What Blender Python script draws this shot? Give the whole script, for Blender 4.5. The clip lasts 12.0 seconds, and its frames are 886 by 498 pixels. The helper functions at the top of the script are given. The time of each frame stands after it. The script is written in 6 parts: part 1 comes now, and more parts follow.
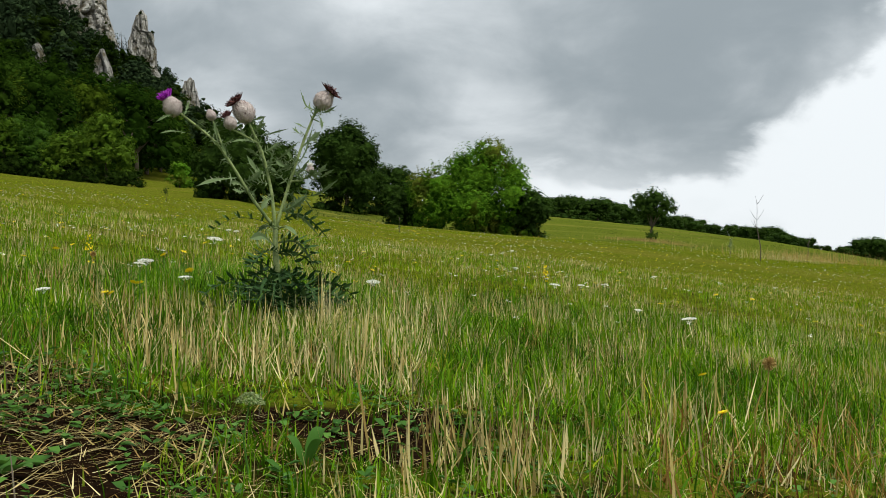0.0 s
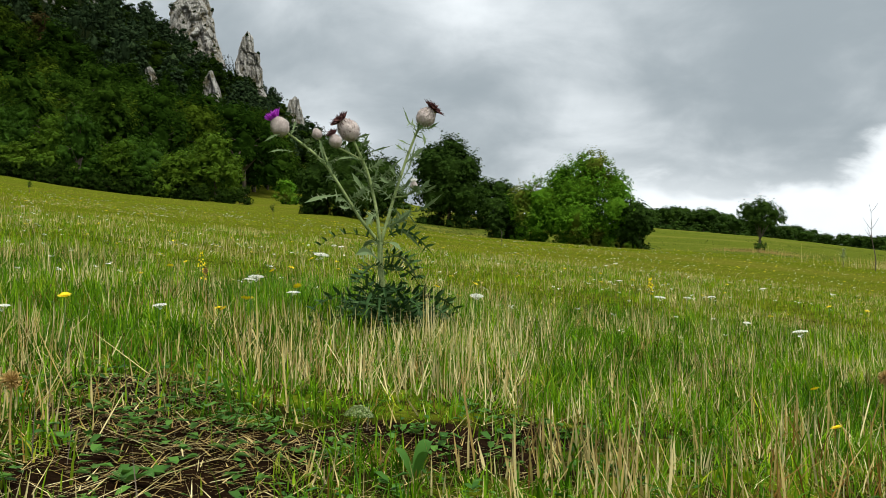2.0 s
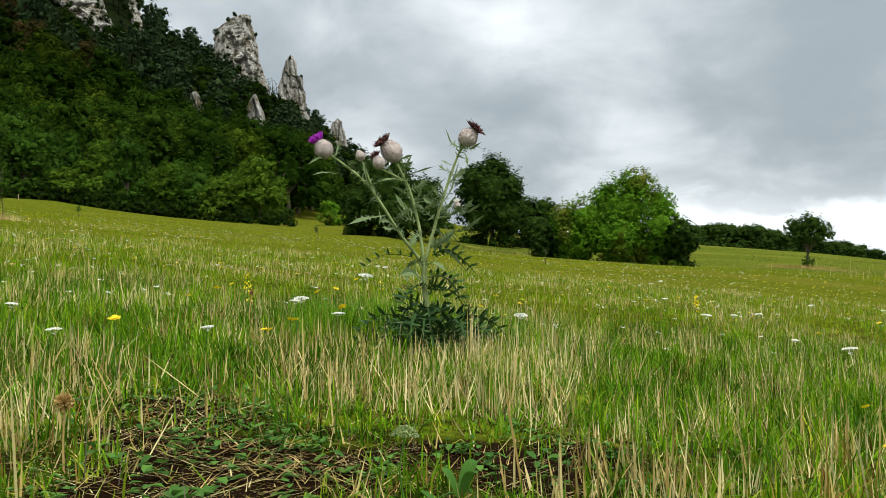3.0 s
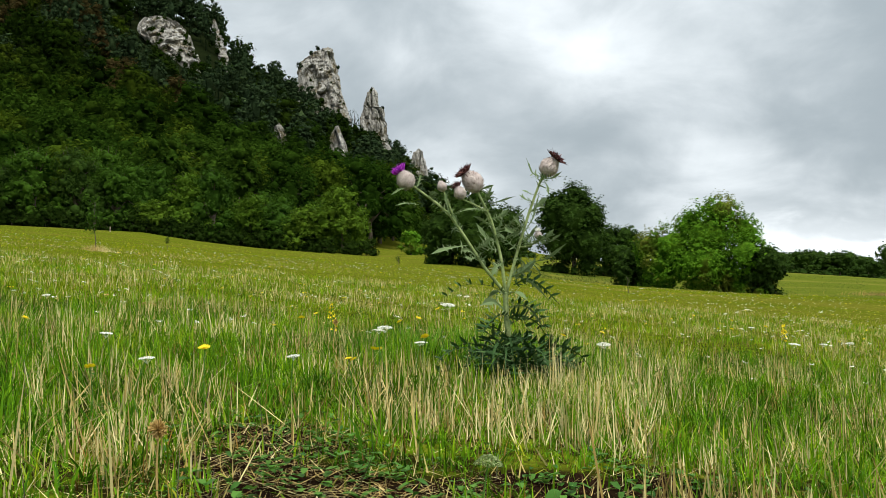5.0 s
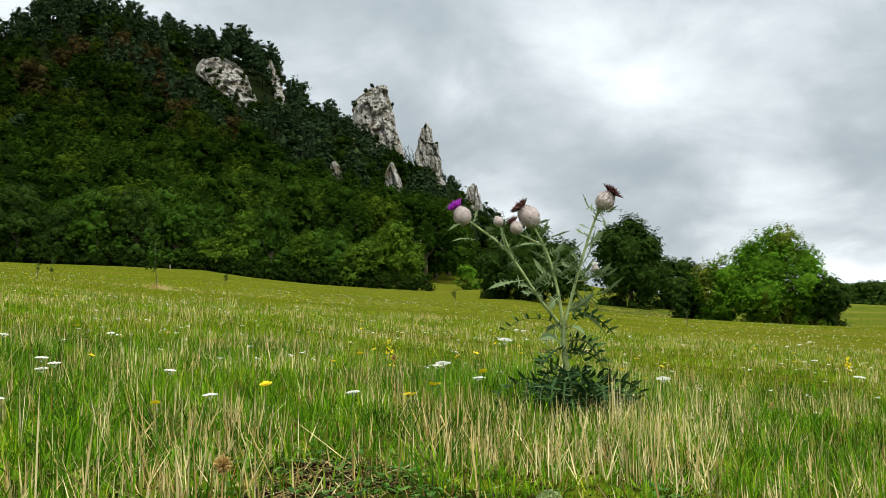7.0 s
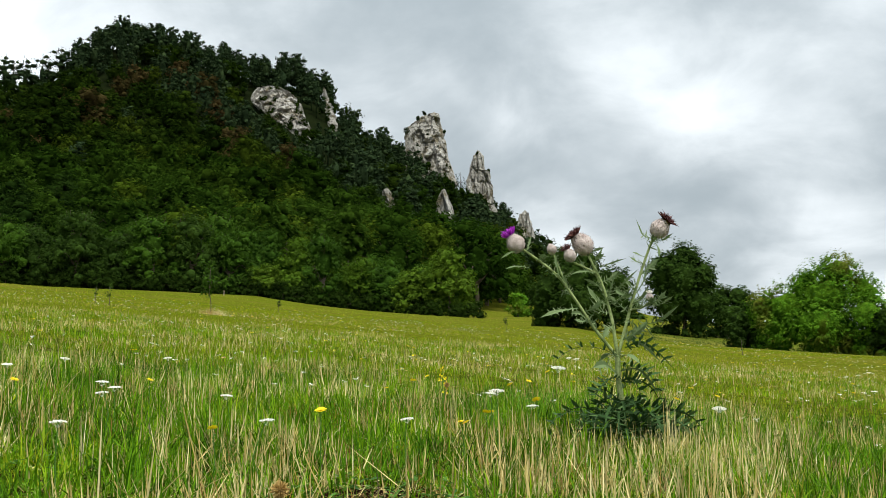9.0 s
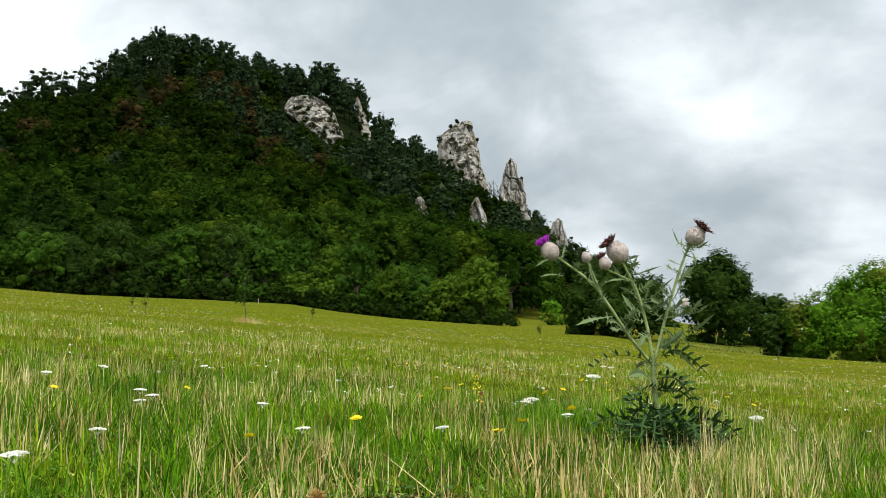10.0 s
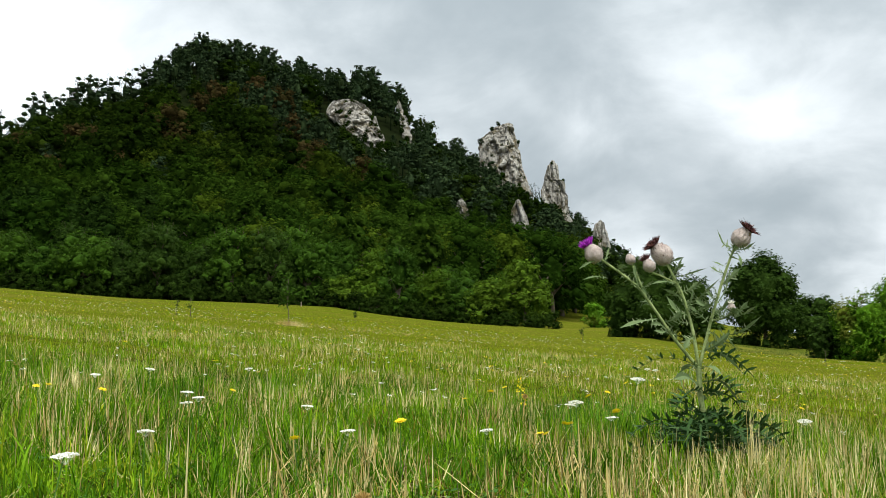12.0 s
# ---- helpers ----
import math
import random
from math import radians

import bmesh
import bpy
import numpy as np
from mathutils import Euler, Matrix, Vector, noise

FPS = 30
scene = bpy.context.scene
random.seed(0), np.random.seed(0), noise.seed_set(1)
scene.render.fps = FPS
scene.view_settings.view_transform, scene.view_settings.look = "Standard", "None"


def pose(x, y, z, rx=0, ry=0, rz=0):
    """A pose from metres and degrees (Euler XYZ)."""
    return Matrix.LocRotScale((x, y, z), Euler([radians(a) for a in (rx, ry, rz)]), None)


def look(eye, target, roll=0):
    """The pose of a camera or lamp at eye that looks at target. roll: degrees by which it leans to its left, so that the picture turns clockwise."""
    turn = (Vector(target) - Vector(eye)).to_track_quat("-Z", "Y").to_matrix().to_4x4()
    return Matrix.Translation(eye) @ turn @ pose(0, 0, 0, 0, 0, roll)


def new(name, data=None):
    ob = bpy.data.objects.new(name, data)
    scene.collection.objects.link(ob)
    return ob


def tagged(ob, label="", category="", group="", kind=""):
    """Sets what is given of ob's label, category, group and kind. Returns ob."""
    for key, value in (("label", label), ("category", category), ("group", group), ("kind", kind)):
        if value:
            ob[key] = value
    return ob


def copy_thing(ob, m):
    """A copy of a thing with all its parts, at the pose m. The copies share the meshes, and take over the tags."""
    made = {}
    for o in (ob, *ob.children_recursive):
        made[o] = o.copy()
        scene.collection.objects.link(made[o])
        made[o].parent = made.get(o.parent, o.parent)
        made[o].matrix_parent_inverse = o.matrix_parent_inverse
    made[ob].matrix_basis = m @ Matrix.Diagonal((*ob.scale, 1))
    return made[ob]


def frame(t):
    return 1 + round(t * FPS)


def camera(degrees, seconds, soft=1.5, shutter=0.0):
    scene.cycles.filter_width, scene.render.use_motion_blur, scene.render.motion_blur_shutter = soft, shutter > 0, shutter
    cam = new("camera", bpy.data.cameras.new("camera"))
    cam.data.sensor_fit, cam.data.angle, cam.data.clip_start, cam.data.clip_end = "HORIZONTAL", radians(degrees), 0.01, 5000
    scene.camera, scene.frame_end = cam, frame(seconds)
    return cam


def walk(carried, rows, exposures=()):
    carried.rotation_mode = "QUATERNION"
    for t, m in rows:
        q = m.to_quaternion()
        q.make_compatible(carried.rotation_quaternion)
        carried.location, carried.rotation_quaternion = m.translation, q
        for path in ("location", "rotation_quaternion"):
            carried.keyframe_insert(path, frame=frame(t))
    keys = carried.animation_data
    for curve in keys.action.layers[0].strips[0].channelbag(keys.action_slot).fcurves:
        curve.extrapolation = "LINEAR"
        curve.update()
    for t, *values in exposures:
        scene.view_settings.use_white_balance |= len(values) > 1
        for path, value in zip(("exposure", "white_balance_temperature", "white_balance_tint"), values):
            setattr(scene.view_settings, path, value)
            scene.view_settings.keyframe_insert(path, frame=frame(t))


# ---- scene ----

# ---- camera ----
cam = camera(45.20, 12.0, soft=0.65)
EYE = 0.33
# seconds, x, y, z, turn to the left, look up, lean
ROWS = [
    (0.0, 0.0000, 0.0000, 0.3300, 0.000, 1.300, -0.000),
    (0.5, -0.0010, -0.0035, 0.3304, 1.472, 1.304, 0.029),
    (1.0, -0.0015, -0.0072, 0.3307, 2.929, 1.384, 0.187),
    (1.5, -0.0017, -0.0109, 0.3310, 4.175, 1.610, 0.102),
    (2.0, -0.0016, -0.0147, 0.3313, 5.521, 2.046, 0.423),
    (2.5, -0.0013, -0.0186, 0.3316, 6.710, 2.584, 0.711),
    (3.0, -0.0010, -0.0225, 0.3318, 7.883, 3.128, 0.942),
    (3.5, -0.0006, -0.0264, 0.3320, 9.023, 3.605, 0.995),
    (5.5, 0.0003, -0.0416, 0.3327, 13.200, 5.163, 0.946),
    (6.0, 0.0002, -0.0451, 0.3328, 14.020, 5.628, 0.973),
    (6.5, -0.0000, -0.0485, 0.3330, 14.689, 6.149, 1.121),
    (7.0, -0.0005, -0.0517, 0.3332, 15.291, 6.680, 1.299),
    (9.0, -0.0038, -0.0619, 0.3338, 18.007, 8.179, 0.735),
    (9.5, -0.0050, -0.0636, 0.3339, 18.902, 8.435, 0.680),
    (10.0, -0.0062, -0.0649, 0.3341, 19.789, 8.634, 0.594),
    (10.5, -0.0074, -0.0658, 0.3342, 20.667, 8.745, 0.506),
    (11.0, -0.0085, -0.0661, 0.3343, 21.416, 8.792, 0.457),
    (11.5, -0.0095, -0.0660, 0.3345, 21.837, 8.806, 0.377),
    (12.0, -0.0104, -0.0652, 0.3346, 22.035, 8.796, 0.489),
]
walk(cam, [(t, pose(x, y, z, 90 + pitch, roll, yaw)) for t, x, y, z, yaw, pitch, roll in ROWS],
     exposures=((0.0, -0.45), (1.5, -0.32), (3.0, -0.14), (6.0, -0.05), (9.0, -0.01), (12.0, 0.01)))

# ---- sky and sun ----
SUN_EL, SUN_AZ = 64.0, 150.0  # degrees over the ground, and from straight ahead to the right


def heading(az, el):
    a, e = radians(az), radians(el)
    return Vector((math.sin(a) * math.cos(e), math.cos(a) * math.cos(e), math.sin(e)))


def node(tree, kind, links=None, **values):
    n = tree.nodes.new(kind)
    for key, value in values.items():
        setattr(n, key, value)
    for slot, value in (links or {}).items():
        s = n.inputs[slot]
        if hasattr(value, "is_output"):
            tree.links.new(value, s)
        else:
            s.default_value = value
    return n


def mathn(tree, op, a, b=None, clamp=False):
    n = node(tree, "ShaderNodeMath", {0: a} if b is None else {0: a, 1: b}, operation=op, use_clamp=clamp)
    return n.outputs[0]


world = bpy.data.worlds.new("overcast_sky")
scene.world = world
world.use_nodes = True
wt = world.node_tree
wt.nodes.clear()
way = node(wt, "ShaderNodeTexCoord").outputs["Generated"]
split = node(wt, "ShaderNodeSeparateXYZ", {0: way})
up = mathn(wt, "MAXIMUM", split.outputs["Z"], 0.0)
# clouds lie on a high flat layer, so they draw together towards the horizon
flat = mathn(wt, "ADD", up, 0.45)
deck = node(wt, "ShaderNodeCombineXYZ", {0: mathn(wt, "DIVIDE", split.outputs["X"], flat), 1: mathn(wt, "DIVIDE", split.outputs["Y"], flat), 2: 0.0}).outputs[0]
big = node(wt, "ShaderNodeTexNoise", {"Vector": deck, "Scale": 1.5, "Detail": 4.0, "Roughness": 0.5, "Distortion": 0.35}).outputs["Fac"]
fine = node(wt, "ShaderNodeTexNoise", {"Vector": deck, "Scale": 5.0, "Detail": 6.0, "Roughness": 0.55, "Distortion": 0.3}).outputs["Fac"]


def lobe(az, el, width, gain):
    """A thinner (gain > 0) or thicker part of the cloud cover, soft, round that direction."""
    d = node(wt, "ShaderNodeVectorMath", {0: way, 1: heading(az, el)}, operation="DOT_PRODUCT").outputs["Value"]
    fall = mathn(wt, "MULTIPLY", mathn(wt, "SUBTRACT", d, 1.0), 1.0 / (1.0 - math.cos(radians(width))))
    return mathn(wt, "MULTIPLY", mathn(wt, "EXPONENT", fall), gain)


LOBES = ((-50, 15, 10, 0.6), (-6, 17, 8, 0.06), (4, 21, 8, 0.04), (-22, 16, 7, 0.04), (-28, 21, 8, 0.08), (26, 3, 9, 0.30), (1, 3, 6, 0.14), (-12, 8, 4, 0.20),
         (8, 14, 6, 0.02), (6, 13, 12, 0.07), (0, 12, 7, 0.06), (-38, 20, 8, 0.22), (-22, 18, 6, 0.08), (-6, 17, 5, 0.05))
cover = mathn(wt, "ADD", mathn(wt, "MULTIPLY", mathn(wt, "SUBTRACT", big, 0.5), 0.9), mathn(wt, "MULTIPLY", mathn(wt, "SUBTRACT", fine, 0.5), 0.45))
cover = mathn(wt, "ADD", cover, 0.53)
for one in LOBES:
    cover = mathn(wt, "ADD", cover, lobe(*one))
# the thick cloud ends in a ragged edge, low along the horizon and slantwise up on the downhill side; clear white lies beyond it
low_edge = mathn(wt, "SUBTRACT", split.outputs["Z"], math.sin(radians(5.2)))
slant = heading(16.2, 5.2).cross(heading(21.3, 10.5)).normalized()
slant = slant if slant.dot(heading(10, 12)) > 0 else -slant
slant_edge = node(wt, "ShaderNodeVectorMath", {0: way, 1: slant}, operation="DOT_PRODUCT").outputs["Value"]
inside = node(wt, "ShaderNodeMath", {0: low_edge, 1: slant_edge, 2: 0.03}, operation="SMOOTH_MIN").outputs[0]
ragged = mathn(wt, "ADD", mathn(wt, "MULTIPLY", mathn(wt, "SUBTRACT", fine, 0.5), 0.16), mathn(wt, "MULTIPLY", mathn(wt, "SUBTRACT", big, 0.5), 0.12))
clear = node(wt, "ShaderNodeMapRange", {0: mathn(wt, "ADD", inside, ragged), 1: 0.022, 2: -0.020}, interpolation_type="SMOOTHSTEP").outputs[0]
sideways = node(wt, "ShaderNodeMapRange", {0: split.outputs["X"], 1: 0.02, 2: 0.14}, interpolation_type="SMOOTHSTEP").outputs[0]
cover = mathn(wt, "ADD", cover, mathn(wt, "MULTIPLY", mathn(wt, "MULTIPLY", clear, sideways), 0.42))
ramp = node(wt, "ShaderNodeValToRGB", {0: cover})
ramp.color_ramp.interpolation = "EASE"
ramp.color_ramp.elements[0].position, ramp.color_ramp.elements[0].color = 0.12, (0.226, 0.275, 0.302, 1)
ramp.color_ramp.elements[1].position, ramp.color_ramp.elements[1].color = 1.0, (1.26, 1.33, 1.37, 1)
mid = ramp.color_ramp.elements.new(0.5)
mid.color = (0.445, 0.515, 0.557, 1)
# an overcast sky is about three times as bright overhead as low down
zenith = mathn(wt, "ADD", 1.0, mathn(wt, "MULTIPLY", mathn(wt, "POWER", up, 2.0), 1.0))
cloud = node(wt, "ShaderNodeVectorMath", {0: ramp.outputs[0], 3: zenith}, operation="SCALE").outputs[0]
blue = node(wt, "ShaderNodeTexSky", sky_type="NISHITA", sun_disc=False, sun_elevation=radians(SUN_EL), sun_rotation=radians(SUN_AZ))
blue_bg = node(wt, "ShaderNodeBackground", {"Color": blue.outputs[0], "Strength": 0.05})
cloud_bg = node(wt, "ShaderNodeBackground", {"Color": cloud, "Strength": 1.0})
mixed = node(wt, "ShaderNodeMixShader", {0: 0.94, 1: blue_bg.outputs[0], 2: cloud_bg.outputs[0]})
node(wt, "ShaderNodeOutputWorld", {0: mixed.outputs[0]})

sun = new("sun", bpy.data.lights.new("sun", "SUN"))
sun.data.energy, sun.data.angle, sun.data.color = 4.4, radians(35), (1.0, 0.98, 0.87)
sun.matrix_world = look(heading(SUN_AZ, SUN_EL) * 50, (0, 0, 0))

# ---- materials ----
def material(name, rough=0.8, spec=0.3):
    m = bpy.data.materials.new(name)
    m.use_nodes = True
    t = m.node_tree
    b = t.nodes["Principled BSDF"]
    b.inputs["Roughness"].default_value = rough
    b.inputs["Specular IOR Level"].default_value = spec
    return m, t, b


def ramp_of(t, fac, stops):
    r = node(t, "ShaderNodeValToRGB", {0: fac})
    e = r.color_ramp.elements
    e[0].position, e[0].color = stops[0][0], (*stops[0][1], 1)
    e[1].position, e[1].color = stops[-1][0], (*stops[-1][1], 1)
    for p, c in stops[1:-1]:
        e.new(p).color = (*c, 1)
    return r.outputs[0]


def place(t):
    return node(t, "ShaderNodeNewGeometry").outputs["Position"]


def noise_of(t, scale, detail=3.0, rough=0.55, vector=None):
    return node(t, "ShaderNodeTexNoise", {"Vector": vector or place(t), "Scale": scale, "Detail": detail, "Roughness": rough}).outputs["Fac"]


def bump_of(t, b, height, strength=0.5, distance=0.02):
    n = node(t, "ShaderNodeBump", {"Strength": strength, "Distance": distance, "Height": height})
    t.links.new(n.outputs[0], b.inputs["Normal"])


def mix(t, fac, a, b, blend="MIX"):
    n = node(t, "ShaderNodeMix", data_type="RGBA", blend_type=blend)
    for slot, v in ((0, fac), (6, a), (7, b)):
        if hasattr(v, "is_output"):
            t.links.new(v, n.inputs[slot])
        else:
            n.inputs[slot].default_value = (*v, 1) if slot and len(v) == 3 else v
    return n.outputs[2]


def mown_lines(t):
    """Places drawn out along the mower's lines, which run slantwise down the slope."""
    geo = place(t)
    along = node(t, "ShaderNodeVectorMath", {0: geo, 1: (0.75, -0.66, 0)}, operation="DOT_PRODUCT").outputs["Value"]
    across = node(t, "ShaderNodeVectorMath", {0: geo, 1: (0.66, 0.75, 0)}, operation="DOT_PRODUCT").outputs["Value"]
    return node(t, "ShaderNodeCombineXYZ", {0: mathn(t, "MULTIPLY", along, 0.07), 1: across, 2: 0.0}).outputs[0]


def leafy(name, stops, patch=None, patch_scale=0.15, patch_range=(0.5, 0.65), mown=False, rough=0.6, through_light=0.35, spec=0.25, per_object=0.0, mottle=0.0, per_tree=0.0):
    """A thin leaf or blade: each leaf takes its own shade out of stops; patches of another colour where given; some light comes through."""
    m, t, b = material(name, rough, spec)
    geo = node(t, "ShaderNodeNewGeometry")
    fac = geo.outputs["Random Per Island"]
    if per_object:
        own = node(t, "ShaderNodeObjectInfo").outputs["Random"]
        fac = mathn(t, "ADD", mathn(t, "MULTIPLY", fac, 1 - per_object), mathn(t, "MULTIPLY", own, per_object))
    if per_tree:
        own = node(t, "ShaderNodeAttribute", attribute_name="own_tint").outputs["Fac"]
        fac = mathn(t, "ADD", mathn(t, "MULTIPLY", fac, 1 - per_tree), mathn(t, "MULTIPLY", own, per_tree))
    col = ramp_of(t, fac, stops)
    if patch:
        n = noise_of(t, patch_scale, 4.0, 0.6, mown_lines(t)) if mown else noise_of(t, patch_scale, 2.0)
        f = node(t, "ShaderNodeMapRange", {0: n, 1: patch_range[0], 2: patch_range[1]}).outputs[0]
        col = mix(t, f, col, ramp_of(t, geo.outputs["Random Per Island"], patch))
    # mottle varies the tone; its dark spots imitate shaded gaps among the leaves
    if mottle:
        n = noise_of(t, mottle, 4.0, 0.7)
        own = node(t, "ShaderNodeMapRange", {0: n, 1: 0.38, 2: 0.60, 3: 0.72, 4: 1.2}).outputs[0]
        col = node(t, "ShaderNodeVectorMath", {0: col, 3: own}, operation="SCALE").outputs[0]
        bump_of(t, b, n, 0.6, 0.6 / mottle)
    t.links.new(col, b.inputs["Base Color"])
    tr = node(t, "ShaderNodeBsdfTranslucent", {"Color": col})
    both = node(t, "ShaderNodeMixShader", {0: through_light, 1: b.outputs[0], 2: tr.outputs[0]})
    t.links.new(both.outputs[0], t.nodes["Material Output"].inputs[0])
    return m


def plain(name, c1, c2, scale=30.0, rough=0.8, bump=0.3, distance=0.005, spec=0.3):
    m, t, b = material(name, rough, spec)
    n = noise_of(t, scale, 5.0)
    n2 = noise_of(t, scale * 0.17, 2.0)
    f = mathn(t, "ADD", mathn(t, "MULTIPLY", n, 0.65), mathn(t, "MULTIPLY", n2, 0.35))
    t.links.new(ramp_of(t, f, ((0.33, c1), (0.67, c2))), b.inputs["Base Color"])
    bump_of(t, b, n, bump, distance)
    return m


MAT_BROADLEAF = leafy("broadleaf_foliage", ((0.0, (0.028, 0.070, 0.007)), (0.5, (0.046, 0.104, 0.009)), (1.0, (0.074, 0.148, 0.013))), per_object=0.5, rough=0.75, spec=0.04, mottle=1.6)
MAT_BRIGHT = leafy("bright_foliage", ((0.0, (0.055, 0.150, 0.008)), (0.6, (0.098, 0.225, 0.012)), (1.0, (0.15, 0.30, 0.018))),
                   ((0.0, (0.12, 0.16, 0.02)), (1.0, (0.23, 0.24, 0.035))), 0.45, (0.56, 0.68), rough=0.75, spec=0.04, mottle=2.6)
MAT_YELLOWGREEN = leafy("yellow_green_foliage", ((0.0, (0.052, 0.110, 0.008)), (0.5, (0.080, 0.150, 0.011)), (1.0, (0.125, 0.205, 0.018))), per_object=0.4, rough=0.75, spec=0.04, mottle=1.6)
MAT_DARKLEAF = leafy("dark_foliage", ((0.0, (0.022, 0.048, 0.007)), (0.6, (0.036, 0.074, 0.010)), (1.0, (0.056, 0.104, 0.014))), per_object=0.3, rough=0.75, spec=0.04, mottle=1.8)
# undergrowth leaves with the shadow beneath the canopy painted in
MAT_UNDER_SHADE = leafy("undergrowth", ((0.0, (0.012, 0.027, 0.004)), (1.0, (0.030, 0.056, 0.008))), per_object=0.3, rough=0.8, spec=0.0)
# hill wood leaves: darker than leaf colour, shade of the gaps is mixed in
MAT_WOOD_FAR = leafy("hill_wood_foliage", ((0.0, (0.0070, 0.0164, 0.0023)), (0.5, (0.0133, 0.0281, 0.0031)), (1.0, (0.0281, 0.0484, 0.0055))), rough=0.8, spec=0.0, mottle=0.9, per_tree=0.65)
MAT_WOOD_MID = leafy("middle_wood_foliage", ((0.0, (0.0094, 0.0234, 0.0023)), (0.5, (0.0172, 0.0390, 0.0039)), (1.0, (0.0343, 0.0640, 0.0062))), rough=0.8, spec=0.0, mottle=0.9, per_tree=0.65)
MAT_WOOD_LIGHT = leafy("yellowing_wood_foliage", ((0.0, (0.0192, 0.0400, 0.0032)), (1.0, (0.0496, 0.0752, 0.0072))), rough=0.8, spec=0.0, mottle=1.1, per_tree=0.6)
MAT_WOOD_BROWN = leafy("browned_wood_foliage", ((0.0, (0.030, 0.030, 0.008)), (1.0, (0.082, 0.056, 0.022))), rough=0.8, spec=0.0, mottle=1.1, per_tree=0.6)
# darker leaf colour that paints the dim left flank of the hill
MAT_WOOD_SHADED = leafy("shaded_lower_wood_foliage", ((0.0, (0.0096, 0.0240, 0.0040)), (1.0, (0.0224, 0.0464, 0.0072))), per_object=0.5, rough=0.8, spec=0.0, mottle=1.0)
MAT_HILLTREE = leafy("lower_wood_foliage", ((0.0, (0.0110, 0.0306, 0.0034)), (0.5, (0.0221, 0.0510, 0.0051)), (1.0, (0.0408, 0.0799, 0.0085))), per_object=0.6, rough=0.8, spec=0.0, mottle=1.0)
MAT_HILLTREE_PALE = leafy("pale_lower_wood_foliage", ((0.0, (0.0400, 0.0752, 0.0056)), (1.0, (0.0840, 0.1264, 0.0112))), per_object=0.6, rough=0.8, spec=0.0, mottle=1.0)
# litter colour with the canopy's shade already in it, hence nearly black
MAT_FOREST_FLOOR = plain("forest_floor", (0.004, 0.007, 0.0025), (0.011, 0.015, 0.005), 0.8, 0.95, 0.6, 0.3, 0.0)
MAT_THISTLE = leafy("thistle_leaf", ((0.0, (0.10, 0.155, 0.060)), (0.6, (0.20, 0.27, 0.125)), (1.0, (0.36, 0.41, 0.24))), rough=0.6, through_light=0.2, spec=0.12)
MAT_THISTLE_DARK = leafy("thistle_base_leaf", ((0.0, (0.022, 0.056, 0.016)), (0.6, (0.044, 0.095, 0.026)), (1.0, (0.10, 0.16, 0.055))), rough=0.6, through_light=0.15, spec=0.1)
MAT_STEM = plain("thistle_stem", (0.13, 0.18, 0.05), (0.32, 0.38, 0.16), 160.0, 0.75, 0.4, 0.001)
MAT_WOOL = plain("thistle_wool", (0.30, 0.24, 0.225), (0.66, 0.57, 0.54), 420.0, 0.95, 0.6, 0.001, 0.1)
MAT_MAGENTA = leafy("magenta_florets", ((0.0, (0.26, 0.01, 0.36)), (0.6, (0.50, 0.03, 0.60)), (1.0, (0.72, 0.14, 0.75))), through_light=0.3)
MAT_FADED = leafy("faded_florets", ((0.0, (0.035, 0.014, 0.016)), (0.6, (0.10, 0.030, 0.034)), (1.0, (0.24, 0.10, 0.08))), through_light=0.1)
MAT_WHITE = leafy("white_petals", ((0.0, (0.86, 0.85, 0.78)), (1.0, (0.95, 0.94, 0.88))), through_light=0.12, rough=0.8)
MAT_YELLOW = leafy("yellow_petals", ((0.0, (0.80, 0.55, 0.005)), (1.0, (0.92, 0.78, 0.02))), through_light=0.25)
MAT_SEED = leafy("dry_seed_head", ((0.0, (0.30, 0.18, 0.05)), (1.0, (0.60, 0.43, 0.16))), through_light=0.2)
MAT_GREENHEAD = leafy("green_umbel", ((0.0, (0.14, 0.20, 0.06)), (1.0, (0.34, 0.40, 0.18))), through_light=0.25)
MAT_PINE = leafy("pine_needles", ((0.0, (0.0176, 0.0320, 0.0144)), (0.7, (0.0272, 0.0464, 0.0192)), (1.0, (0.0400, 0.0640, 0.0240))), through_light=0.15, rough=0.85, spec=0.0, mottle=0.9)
MAT_BARK = plain("bark", (0.06, 0.045, 0.035), (0.15, 0.12, 0.09), 14.0, 0.9, 0.6, 0.02)
MAT_GRASS = leafy("grass_blades", ((0.0, (0.008, 0.028, 0.001)), (0.35, (0.060, 0.150, 0.003)), (0.7, (0.185, 0.350, 0.007)), (1.0, (0.40, 0.42, 0.020))),
                  ((0.0, (0.10, 0.13, 0.007)), (1.0, (0.38, 0.34, 0.040))), 2.2, (0.58, 0.72), False, 0.6, 0.22, 0.05, per_tree=0.5)
# deeper green near grass, darkened further for the shade inside its tufts
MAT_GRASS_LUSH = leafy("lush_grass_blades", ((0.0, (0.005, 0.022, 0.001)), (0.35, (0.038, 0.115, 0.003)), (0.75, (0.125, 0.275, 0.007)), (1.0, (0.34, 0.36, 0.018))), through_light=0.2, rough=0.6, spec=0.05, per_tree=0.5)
MAT_GRASS_FRESH = leafy("fresh_grass_blades", ((0.0, (0.050, 0.150, 0.004)), (1.0, (0.17, 0.36, 0.010))), through_light=0.25, rough=0.5, spec=0.15)
